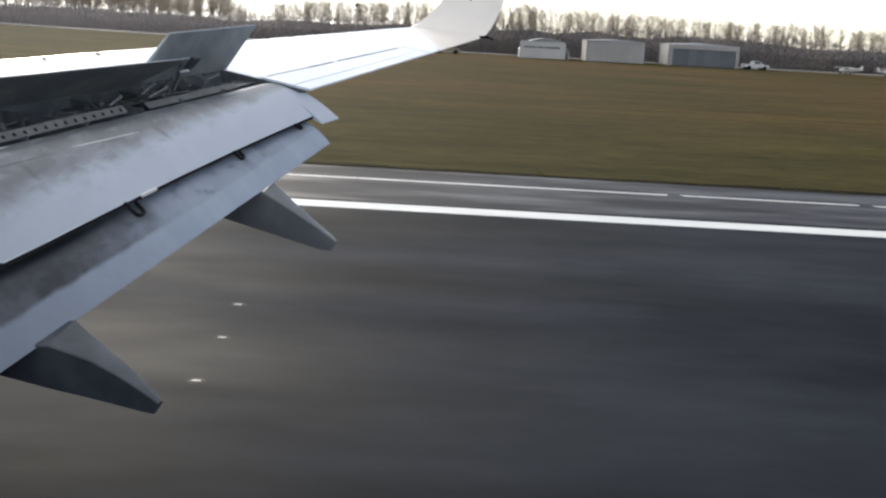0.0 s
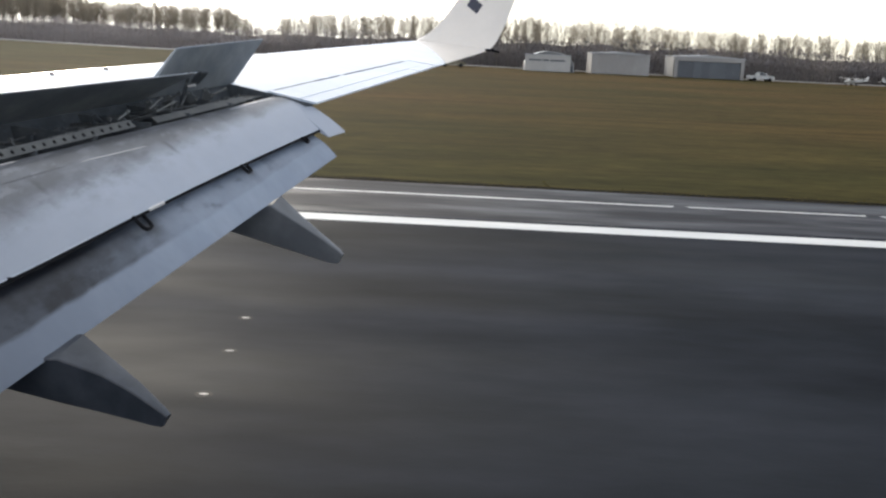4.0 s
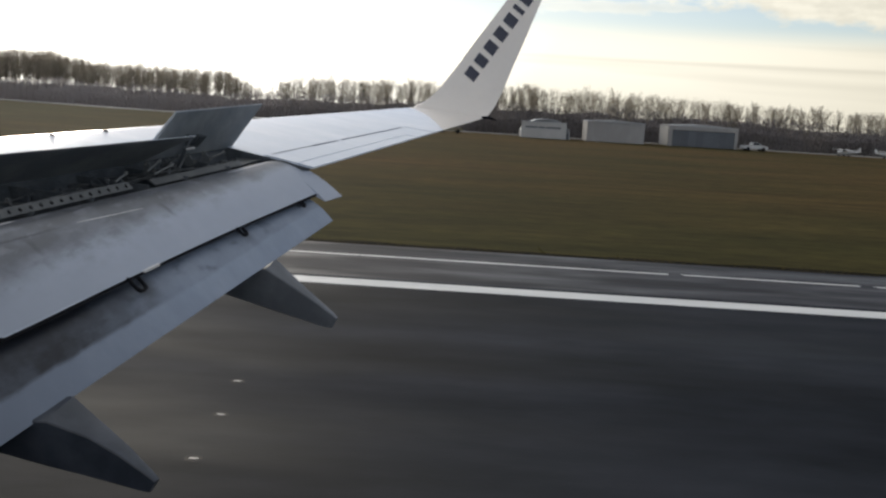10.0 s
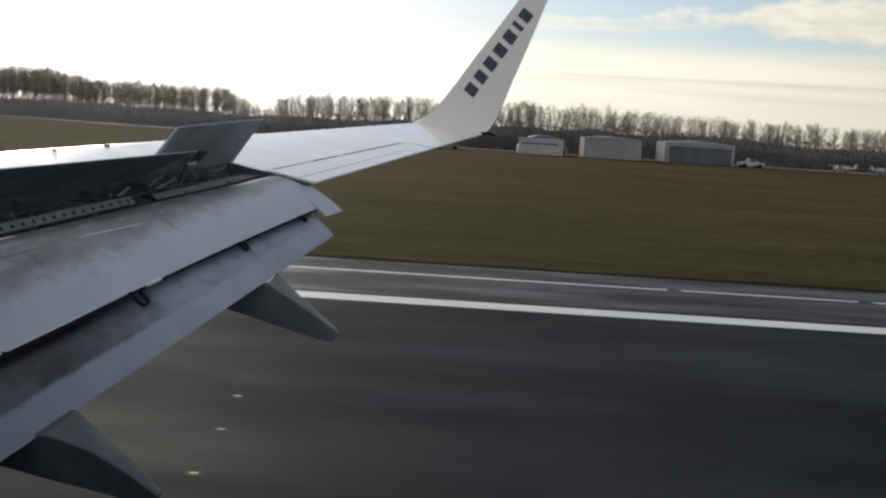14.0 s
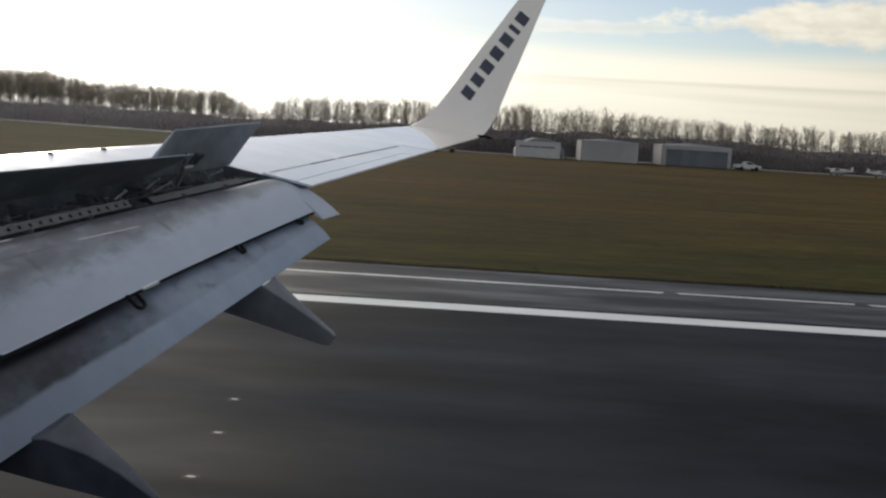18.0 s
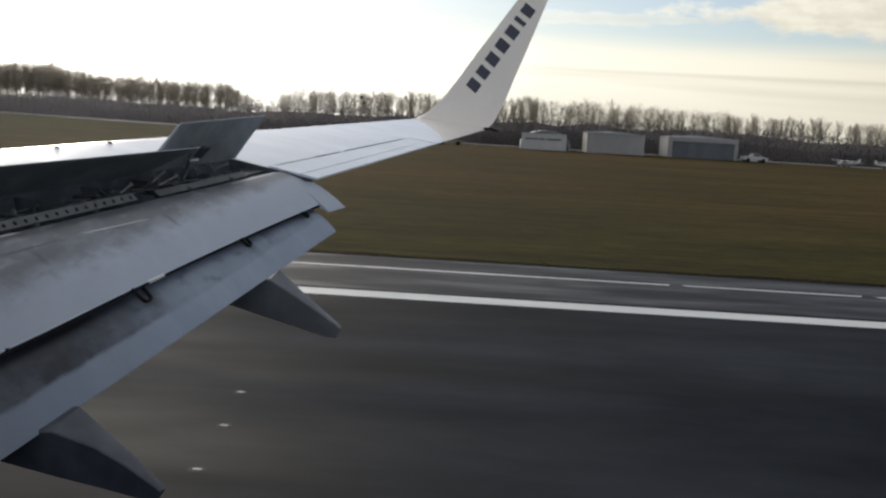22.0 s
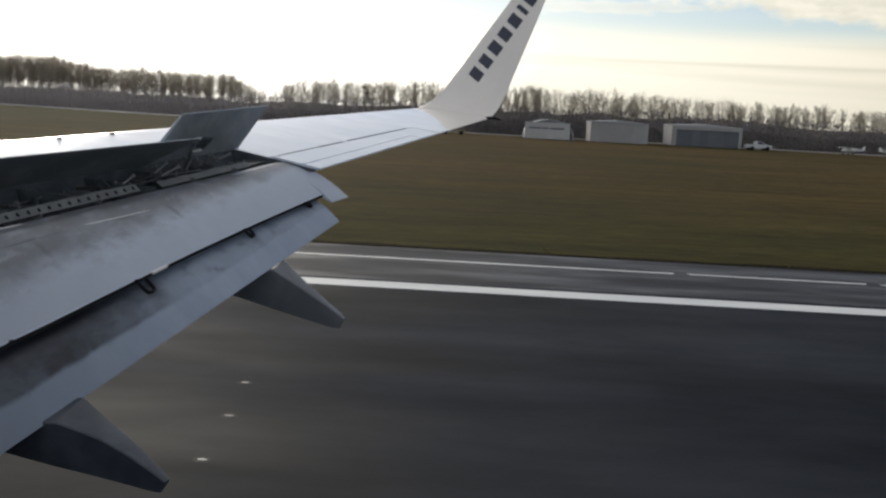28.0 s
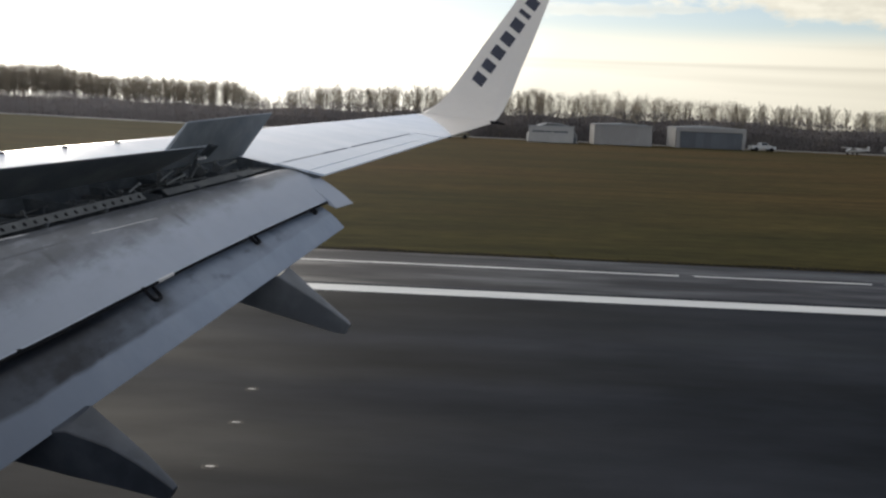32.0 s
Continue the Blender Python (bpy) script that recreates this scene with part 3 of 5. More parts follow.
def finish(name, bm, mat, parent=None, label="", smooth=False, sharp=35):
    bmesh.ops.remove_doubles(bm, verts=bm.verts, dist=1e-5)
    bmesh.ops.recalc_face_normals(bm, faces=bm.faces)
    me = bpy.data.meshes.new(name)
    if smooth:
        for f in bm.faces:
            f.smooth = True
        for e in bm.edges:
            if len(e.link_faces) == 2 and e.calc_face_angle(0) > radians(sharp):
                e.smooth = False
    bm.to_mesh(me)
    bm.free()
    me.materials.append(M[mat])
    ob = new(name, me)
    if parent:
        ob.parent = parent
    if label:
        ob["label"] = label
    return ob


part = finish


def box(bm, lo, hi, m=None, bevel=0.0):
    vs = bmesh.ops.create_cube(bm, size=1.0)["verts"]
    c = [(a + b) / 2 for a, b in zip(lo, hi)]
    s = [b - a for a, b in zip(lo, hi)]
    for v in vs:
        v.co = Vector((v.co.x * s[0] + c[0], v.co.y * s[1] + c[1], v.co.z * s[2] + c[2]))
    if bevel:
        es = list({e for v in vs for e in v.link_edges})
        r = bmesh.ops.bevel(bm, geom=es, offset=bevel, segments=1, affect="EDGES")
        vs = list({v for f in r["faces"] for v in f.verts} | {v for v in vs if v.is_valid})
    if m is not None:
        for v in vs:
            v.co = m @ v.co
    return vs


def tube(bm, a, b, r0, r1=None, n=8):
    a, b = Vector(a), Vector(b)
    r1 = r0 if r1 is None else r1
    w = (b - a).normalized()
    u = w.orthogonal().normalized()
    v = w.cross(u)
    rings = []
    for p, r in ((a, r0), (b, r1)):
        rings.append([bm.verts.new(p + (u * math.cos(2 * math.pi * k / n) + v * math.sin(2 * math.pi * k / n)) * r) for k in range(n)])
    for k in range(n):
        bm.faces.new((rings[0][k], rings[0][(k + 1) % n], rings[1][(k + 1) % n], rings[1][k]))
    bm.faces.new(rings[0][::-1])
    bm.faces.new(rings[1])


def loft(bm, rings, cap=True):
    """Rings of points, all of one length, closed each in itself."""
    vr = [[bm.verts.new(p) for p in ring] for ring in rings]
    n = len(vr[0])
    for a, b in zip(vr, vr[1:]):
        for k in range(n):
            bm.faces.new((a[k], a[(k + 1) % n], b[(k + 1) % n], b[k]))
    if cap:
        bm.faces.new(vr[0][::-1])
        bm.faces.new(vr[-1])


def top_level(name, label, category, group="", kind="", m=None):
    ob = new(name)
    tagged(ob, label, category, group, kind)
    if m is not None:
        ob.matrix_world = m
    return ob


# ---------------------------------------------------------------- ground
def ground_height_edge(x):
    """How far out the wood's foot lies at each place along the runway."""
    return float(np.interp(x, (-2500, -400, -139, -72, 0, 75, 200, 2500), (900, 440, 291, 246, 214, 203, 196, 190)))


def make_ground():
    bm = bmesh.new()
    bmesh.ops.create_grid(bm, x_segments=60, y_segments=60, size=4500)
    ob = finish("ground", bm, "grass")
    tagged(ob, "olive brown winter grass of the airfield reaching the woods", "ground", kind="structure")
    # runway, its shoulder and the painted lines
    bm = bmesh.new()
    box(bm, (-3000, -22.6, -0.3), (3000, 22.6, 0.030))
    tagged(finish("runway", bm, "asphalt"), "dark wet asphalt runway with rubber streaks drawn out as motion blur", "runway", kind="structure")
    for y0, y1, nm in ((22.6, 28.1, "shoulder_south"), (-28.1, -22.6, "shoulder_north")):
        bm = bmesh.new()
        box(bm, (-3000, y0, -0.3), (3000, y1, 0.024))
        tagged(finish(nm, bm, "shoulder"), "damp grey asphalt shoulder beside the runway", "pavement", kind="structure")
    verts, faces = [], []
    rg = random.Random(8)
    for k in range(241):
        xx = -120 + k
        verts += [(xx, 28.05, 0.012), (xx, 28.75 + rg.uniform(-0.15, 0.25), 0.012)]
        if k:
            i = 2 * k
            faces.append((i - 2, i, i + 1, i - 1))
    ob = new("verge", mesh_from("verge", verts, faces, "soil"))
    tagged(ob, "dark bare soil between the shoulder and the grass", "verge", kind="structure")
    for s in (1, -1):
        bm = bmesh.new()
        box(bm, (-3000, s * 21.88 - 0.39, 0.0), (3000, s * 21.88 + 0.39, 0.035))
        tagged(finish("runway_edge_line", bm, "white_line"), "broad white painted line along the runway edge", "line", kind="structure")
    rng = random.Random(5)
    x = -120.0
    verts, faces = [], []
    while x < 120:
        ln = rng.uniform(2.5, 14)
        w = rng.uniform(0.20, 0.30)
        y = 26.0 + rng.uniform(-0.03, 0.03)
        n = len(verts)
        verts += [(x, y - w / 2, 0.029), (x + ln, y - w / 2, 0.029), (x + ln + 0.1, y + w / 2, 0.029), (x - 0.1, y + w / 2, 0.029)]
        faces.append((n, n + 1, n + 2, n + 3))
        x += ln + rng.choice((0.03, 0.05, 0.1, 0.15, 0.3, 0.5))
    ob = new("shoulder_line", mesh_from("shoulder_line", verts, faces, "worn_line"))
    tagged(ob, "thin worn white painted line on the shoulder", "line", kind="structure")


make_ground()


def flat_sheet(name, outline, z, mat, label, category):
    """A thin paved sheet with a rim, from a row of left and right edge points."""
    bm = bmesh.new()
    rows = [[bm.verts.new((*p, z)) for p in pair] + [bm.verts.new((*p, -0.2)) for p in reversed(pair)] for pair in outline]
    for a, b in zip(rows, rows[1:]):
        for k in range(4):
            bm.faces.new((a[k], a[(k + 1) % 4], b[(k + 1) % 4], b[k]))
    bm.faces.new(rows[0][::-1])
    bm.faces.new(rows[-1])
    tagged(finish(name, bm, mat), label, category, kind="structure")


def make_taxiways():
    # a square exit with rounded shoulders, a quarter of a kilometre behind
    edge = []
    for k in range(12):
        f = k / 11
        y = 28.12 + 130 * f * f
        flare = 22 * max(0.0, 1 - (y - 28.12) / 24) ** 2
        edge.append(((276 - flare, y), (300 + flare, y)))
    flat_sheet("taxiway_west", edge, 0.022, "shoulder", "dark damp asphalt taxiway leaving the runway squarely", "taxiway")
    # a fast exit that leaves at a slant, with its curved yellow line
    edge = []
    for k in range(16):
        f = k / 15
        y = 28.12 + 150 * f
        drift = 42 * f + 30 * f * f
        flare = 40 * max(0.0, 1 - 5 * f) ** 2
        edge.append(((690 - drift - flare * 0.3, y), (716 - drift + flare, y)))
    flat_sheet("taxiway_east", edge, 0.022, "shoulder", "wet asphalt taxiway leaving the runway at a slant", "taxiway")
    verts, faces = [], []
    for k in range(40):
        f = k / 39
        y = 0.6 + 160 * f ** 1.6
        x = 738 - 42 * (1 - (1 - f) ** 2) - 30 * f * f - 10 * f
        verts += [(x - 0.10, y, 0.042), (x + 0.22, y + 0.12, 0.042)]
        if k:
            i = 2 * k
            faces.append((i - 2, i - 1, i + 1, i))
    ob = new("taxi_line", mesh_from("taxi_line", verts, faces, "yellow_line"))
    tagged(ob, "yellow painted guide line curving off the runway", "line", kind="structure")
    # pale concrete fields in the middle of the runway, each joint left open
    for nm, x0, n in (("slab_field_west", 14.0, 3), ("slab_field_east", 62.0, 2), ("slab_field_end", 930.0, 4)):
        field = top_level(nm, "pale concrete slabs let into the asphalt runway", "concrete slabs", kind="structure")
        for i in range(n):
            for j in range(-2, 2):
                bm = bmesh.new()
                box(bm, (x0 + i * 5.5 + 0.015, j * 4.15 + 0.015, -0.2), (x0 + i * 5.5 + 5.485, j * 4.15 + 4.135, 0.036), bevel=0.01)
                part("slab", bm, "concrete", field)
        for dx in (0.0, 0.62):
            verts = [(x0 + 7.0 + dx + 0.10 * yy - 0.006 * yy * yy + o, yy, 0.041) for yy in np.linspace(-7.8, 7.8, 14) for o in (0.0, 0.17)]
            faces = [(2 * k, 2 * k + 1, 2 * k + 3, 2 * k + 2) for k in range(13)]
            ob = new("tyre_mark", mesh_from("tyre_mark", verts, faces, "tyre_rubber"))
            ob.parent = field
            ob["label"] = "dark curved tyre mark"


make_taxiways()


def make_grass():
    rng = np.random.default_rng(3)
    n = 3500
    x = rng.uniform(-26, 34, n)
    y = 28.2 + rng.gamma(1.1, 0.22, n)
    h = rng.uniform(0.01, 0.035, n)
    a = rng.uniform(0, math.pi, n)
    w = rng.uniform(0.02, 0.06, n)
    verts = np.zeros((n, 3, 3))
    verts[:, 0] = np.stack([x - np.cos(a) * w, y - np.sin(a) * w, np.zeros(n)], 1)
    verts[:, 1] = np.stack([x + np.cos(a) * w, y + np.sin(a) * w, np.zeros(n)], 1)
    verts[:, 2] = np.stack([x + rng.normal(0, 0.06, n), y + rng.normal(0, 0.06, n), h], 1)
    faces = [(3 * k, 3 * k + 1, 3 * k + 2) for k in range(n)]
    ob = new("grass", mesh_from("grass", verts.reshape(-1, 3), faces, "blade"))
    tagged(ob, "short dry grass along the shoulder's edge", "grass", kind="stuff")


make_grass()


def make_service_road():
    xs = np.linspace(-700, 500, 60)
    verts, faces = [], []
    for k, x in enumerate(xs):
        y = ground_height_edge(x) - 9
        half = 5.0 + 0.06 * max(0.0, -x)
        verts += [(x, y - half, 0.05), (x, y + half, 0.05)]
        if k:
            n = 2 * k
            faces.append((n - 2, n, n + 1, n - 1))
    ob = new("service_road", mesh_from("service_road", verts, faces, "road"))
    tagged(ob, "pale grey service road along the foot of the wood", "road", kind="structure")


make_service_road()


# ---------------------------------------------------------------- the wing
# wing axes: x aft, y outboard, z up, the eye over the origin
WING = Matrix.Translation((0, 0, EYE_Z)) @ pose(0, 0, 0, 0.211, -1.677, -9.292) @ Matrix.Translation((0, 0, -EYE_Z))
TIP = 15.7


def chord(y):
    return 1.25 + 0.2255 * (TIP - y)


def lead(y):
    return -3.61 - 0.5225 * (TIP - y)


def z_crest(y):
    return 4.003 - 0.077 * (TIP - y)


def z_trail(y):
    return 3.88 - 0.1405 * (TIP - y)


def skin(y, s):
    """A point of the upper skin at the span y and the part s of the chord."""
    k = max(0.0, (s - 0.08) / 0.92)
    z = z_trail(y) + (z_crest(y) - z_trail(y)) * (1 - k ** 1.05)
    if s < 0.08:
        z -= 0.055 * chord(y) * (1 - math.sqrt(max(0.0, 1 - (1 - s / 0.08) ** 2)))
    return Vector((lead(y) + s * chord(y), y, z))


def under(y, s):
    p = skin(y, s)
    t = 0.125 * chord(y) * (math.sqrt(max(s, 0.0)) * 2.0 * (1 - s) * 1.05 + 0.02)
    nose = 0.055 * chord(y) if s < 0.08 else 0.0
    return Vector((p.x, p.y, p.z - t - (0.012 if s > 0.5 else 0)))


def section(y, s0, s1, n=14, fine_nose=False):
    ss = [s0 + (s1 - s0) * (k / n) ** (1.7 if fine_nose else 1.0) for k in range(n + 1)]
    return [skin(y, s) for s in ss] + [under(y, s) for s in reversed(ss)][(0 if s1 < 0.99 else 0):(-1 if s0 == 0 else None)]


def spans(a, b, step=0.45):
    n = max(1, round((b - a) / step))
    return [a + (b - a) * k / n for k in range(n + 1)]


wing = top_level("airliner_wing", "white and grey airliner wing with flaps lowered and spoilers raised", "aircraft wing", m=WING)

Y_IN, Y_MID = -2.6, 11.15
Y_FIN = 3.2
# fixed wing ahead of the spoilers
bm = bmesh.new()
loft(bm, [section(y, 0.0, 0.52, 16, True) for y in spans(Y_IN, Y_MID)])
part("inner_skin", bm, "wing_paint", wing, "glossy pale grey wing skin", True)
# whole wing outboard of the flaps, less the aileron bay
Y_AIL = 14.05
bm = bmesh.new()
loft(bm, [section(y, 0.0, 0.735, 18, True) for y in spans(Y_MID, Y_AIL)])
part("outer_skin", bm, "wing_paint", wing, "glossy pale grey wing skin", True)


def slant(f0, f1, n=22):
    """A closed section whose points lie between the aileron's end (0), the paint edge (1) and the tip (2)."""
    out = []
    ss = [(k / n) ** 1.7 for k in range(n + 1)]
    for f_surf, row in ((skin, ss), (under, ss[::-1][:-1])):
        for s in row:
            edge = 15.55 - 1.25 * s ** 1.6
            y = Y_AIL + (edge - Y_AIL) * f0 if f1 is None else edge + (TIP - edge) * f1
            out.append(f_surf(y, s))
    return out


bm = bmesh.new()
loft(bm, [slant(f / 4, None) for f in range(5)])
part("tip_skin", bm, "wing_paint", wing, "glossy pale grey wing skin", True)
bm = bmesh.new()
loft(bm, [slant(1, f / 4) for f in range(5)])
part("tip_fairing", bm, "winglet_paint", wing, "cream white wing tip", True)
bm = bmesh.new()
loft(bm, [section(y, 0.75, 0.905, 5) for y in spans(Y_MID + 0.06, Y_AIL - 0.03)])
aileron = part("aileron", bm, "wing_paint", wing, "", True)
bm = bmesh.new()
loft(bm, [section(y, 0.913, 1.0, 4) for y in spans(Y_MID + 0.06, Y_AIL - 0.5)])
part("balance_tab", bm, "wing_paint", aileron, "", True)
bm = bmesh.new()
loft(bm, [section(y, 0.907, 1.0, 4) for y in spans(Y_AIL - 0.48, Y_AIL - 0.03)])
part("trailing_end", bm, "wing_paint", aileron, "", True)
# cover over the aileron's hinge, with dark rubber seals let into it
bm = bmesh.new()
loft(bm, [[skin(y, 0.7345) - Vector((0, 0, 0.002)), skin(y, 0.7505) - Vector((0, 0, 0.002)), under(y, 0.7505), under(y, 0.7345)] for y in spans(Y_MID + 0.06, Y_AIL - 0.03)])
part("hinge_cover", bm, "wing_paint", wing, "", True)
for y0, y1, s0, s1, mt in ((12.03, 12.50, 0.7365, 0.751, "seal_grey"), (12.60, 13.92, 0.737, 0.751, "seal_grey"), (11.30, 12.03, 0.740, 0.747, "seam_dark")):
    bm = bmesh.new()
    loft(bm, [[skin(y, s0) + Vector((0, 0, 0.003)), skin(y, s1) + Vector((0, 0, 0.003)), skin(y, s1) - Vector((0, 0, 0.01)), skin(y, s0) - Vector((0, 0, 0.01))] for y in spans(y0, y1, 0.2)])
    part("aileron_seal", bm, mt, wing, "dark rubber seal along the aileron's hinge")

# dark plate over the wing's end wall, painting the shade beside the flap bay
bm = bmesh.new()
ss = [0.52 + 0.475 * k / 8 for k in range(9)]
loft(bm, [[skin(y, q) - Vector((0, 0, 0.005)) for q in ss] + [under(y, q) - Vector((0, 0, 0.012)) for q in reversed(ss)] for y in (Y_MID - 0.012, Y_MID - 0.004)])
part("end_rib", bm, "cavity", wing, "dark plate painting shade on the wing's end wall")

# ---- winglet: sections from the wing tip upward (span, height, leading x, trailing x, lean of the section)
WL = [(15.70, None, -3.61, -2.36), (15.80, 3.985, -3.52, -2.32), (15.90, 4.06, -3.41, -2.27), (15.98, 4.17, -3.30, -2.22), (16.05, 4.33, -3.17, -2.15), (16.16, 4.70, -2.92, -2.02),
      (16.27, 5.10, -2.66, -1.87), (16.38, 5.50, -2.38, -1.73), (16.50, 5.93, -2.09, -1.58), (16.58, 6.20, -1.90, -1.48), (16.63, 6.36, -1.76, -1.45)]


def winglet_ring(k):
    y, z, x0, x1 = WL[k]
    n = 10
    if z is None:
        return section(TIP, 0.0, 1.0, n)[:2 * n]
    if k + 1 < len(WL):
        d = Vector((0, WL[k + 1][0] - WL[k - 1][0], WL[k + 1][1] - (WL[k - 1][1] or 3.93)))
    else:
        d = Vector((0, WL[k][0] - WL[k - 1][0], WL[k][1] - WL[k - 1][1]))
    d.normalize()
    out = Vector((0, d.z, -d.y))          # away from the cabin
    c = x1 - x0
    th = 0.09 * c
    ring_in, ring_out = [], []
    rise = 0.10 * max(0.0, 1 - (k - 1) / 4)  # the section still slopes aft near the wing
    for j in range(n + 1):
        s = (j / n) ** 1.3
        t = th * (math.sqrt(s) * (1 - s) * 1.6)
        p = Vector((x0 + s * c, y, z + rise * (0.5 - s)))
        ring_in.append(p - out * t * 0.5)
        ring_out.append(p + out * (t * 0.5 + 0.006))
    return ring_in[:n + 1] + ring_out[1:n][::-1] + []


rings = []
for k in range(1, len(WL)):
    rings.append(winglet_ring(k))
bm = bmesh.new()
base = rings[0]
n_r = len(base)
root = []
half = 10
for j in range(half + 1):
    s = (j / half) ** 1.3
    root.append(skin(TIP, s) + Vector((0, 0.004, 0.002)))
for j in range(half - 1, 0, -1):
    s = (j / half) ** 1.3
    root.append(under(TIP, s) + Vector((0, 0.004, 0)))
loft(bm, [root] + rings)
winglet = part("winglet", bm, "winglet_paint", wing, "cream white upswept blended winglet", True)


# the airline's name, as plain dark blocks along the winglet
a, b = Vector((-2.635, 0, 4.43)), Vector((-1.80, 0, 5.715))
run = (b - a).normalized()
side = Vector((run.z, 0, -run.x))
widths = (0.165, 0.160, 0.175, 0.175, 0.175, 0.075, 0.165)
gap = ((b - a).length + 0.09 - sum(widths)) / 6
for k in range(7):
    p = a + run * (sum(widths[:k]) + gap * k)
    bm = bmesh.new()
    L, Hh = widths[k], 0.215
    corners = [p, p + run * L, p + run * L - side * Hh + run * 0.02, p - side * Hh + run * 0.02]
    f_in = []
    for q in corners:
        y = float(np.interp(q.z, [w[1] or 3.93 for w in WL], [w[0] for w in WL]))
        x0 = float(np.interp(q.z, [w[1] or 3.93 for w in WL], [w[2] for w in WL]))
        x1 = float(np.interp(q.z, [w[1] or 3.93 for w in WL], [w[3] for w in WL]))
        f = min(0.97, max(0.03, (q.x - x0) / (x1 - x0)))
        t = 0.09 * (x1 - x0) * math.sqrt(f) * (1 - f) * 0.8
        f_in.append(bm.verts.new((q.x, y - t - 0.008, q.z)))
    bm.faces.new(f_in)
    r = bmesh.ops.extrude_face_region(bm, geom=list(bm.faces))
    bmesh.ops.translate(bm, verts=[v for v in r["geom"] if isinstance(v, bmesh.types.BMVert)], vec=(0, 0.012, 0))
    part("name_block", bm, "navy", winglet, "dark navy painted block")

# ---- small posts on the nose of the wing, and the strobe at the tip
for y in (9.35, 10.0, 10.6):
    bm = bmesh.new()
    p = skin(y, 0.11)
    box(bm, (p.x - 0.035, y - 0.010, p.z - 0.02), (p.x + 0.035, y + 0.010, p.z + 0.018), bevel=0.004)
    part("vortex_post", bm, "dark_rubber", wing)
bm = bmesh.new()
box(bm, (-2.42, 15.58, 3.85), (-2.28, 15.72, 3.89), bevel=0.01)
tube(bm, (-2.30, 15.7, 3.86), (-2.20, 15.72, 3.84), 0.018, 0.010)
part("tip_light", bm, "dark_rubber", wing, "small dark tail light at the wing tip")


# ---- flaps
def main_te(y):
    # slight upward bow at mid span, shaped to fit the camera's view
    view_lift = 0.028 * math.sin(math.pi * (y - 6.7) / 4.3) if 6.7 < y < 11.0 else 0.0
    return Vector((-3.58 - 0.20 * (11 - y), y, 2.97 - 0.1725 * (11 - y) + view_lift))


def main_le(y):
    return Vector((-4.25 - 0.27 * (11 - y), y, 3.29 - 0.113 * (11 - y)))


def aft_te(y):
    return Vector((-3.37 - 0.17 * (10.9 - y), y, 2.66 - 0.2275 * (10.9 - y)))


def flap_ring(a, b, camber, thick, n=9):
    d = b - a
    length = Vector((d.x, 0, d.z)).length
    nrm = Vector((-d.z, 0, d.x)).normalized()
    if nrm.z < 0:
        nrm = -nrm
    top, low = [], []
    for k in range(n + 1):
        u = (k / n) ** 1.25
        p = a + d * u
        cam_h = camber * length * 4 * u * (1 - u)
        th = thick * length * (math.sqrt(u) * (1 - u) * 2.2 + 0.012)
        top.append(p + nrm * (cam_h + th * 0.4))
        low.append(p + nrm * (cam_h * 0.75 - th * 0.6 - 0.006))
    return top + low[1:][::-1]


Y_FLAP = 11.06
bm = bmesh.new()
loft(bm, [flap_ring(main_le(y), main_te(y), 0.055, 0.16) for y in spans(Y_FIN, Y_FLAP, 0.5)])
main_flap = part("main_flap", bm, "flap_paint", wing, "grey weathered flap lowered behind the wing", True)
bm = bmesh.new()
loft(bm, [flap_ring(main_le(y) + Vector((0.02, 0, 0.0)), main_te(y) + Vector((0.12 + 0.25 * (y - 10.96), 0, -0.085)), 0.045, 0.13) for y in spans(10.96, 11.22, 0.065)])
part("flap_end", bm, "flap_paint", main_flap, "", True)


def aft_le(y):
    return main_te(y) + Vector((-0.10, 0, -0.045 - 0.006 * (11 - y)))


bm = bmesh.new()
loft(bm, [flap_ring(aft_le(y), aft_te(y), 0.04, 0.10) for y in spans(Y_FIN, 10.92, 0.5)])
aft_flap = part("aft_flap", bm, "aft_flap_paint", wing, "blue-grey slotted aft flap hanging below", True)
# dark strip along the slot, the shadow line put into its colour
bm = bmesh.new()
loft(bm, [[main_te(y) + Vector(o) for o in ((-0.05, 0, -0.006), (0.012, 0, -0.010), (0.016, 0, -0.028), (-0.05, 0, -0.03))] for y in spans(Y_FIN, 11.0, 0.6)])
part("slot_seal", bm, "dark_rubber", aft_flap, "dark strip painted as the slot's shadow line")

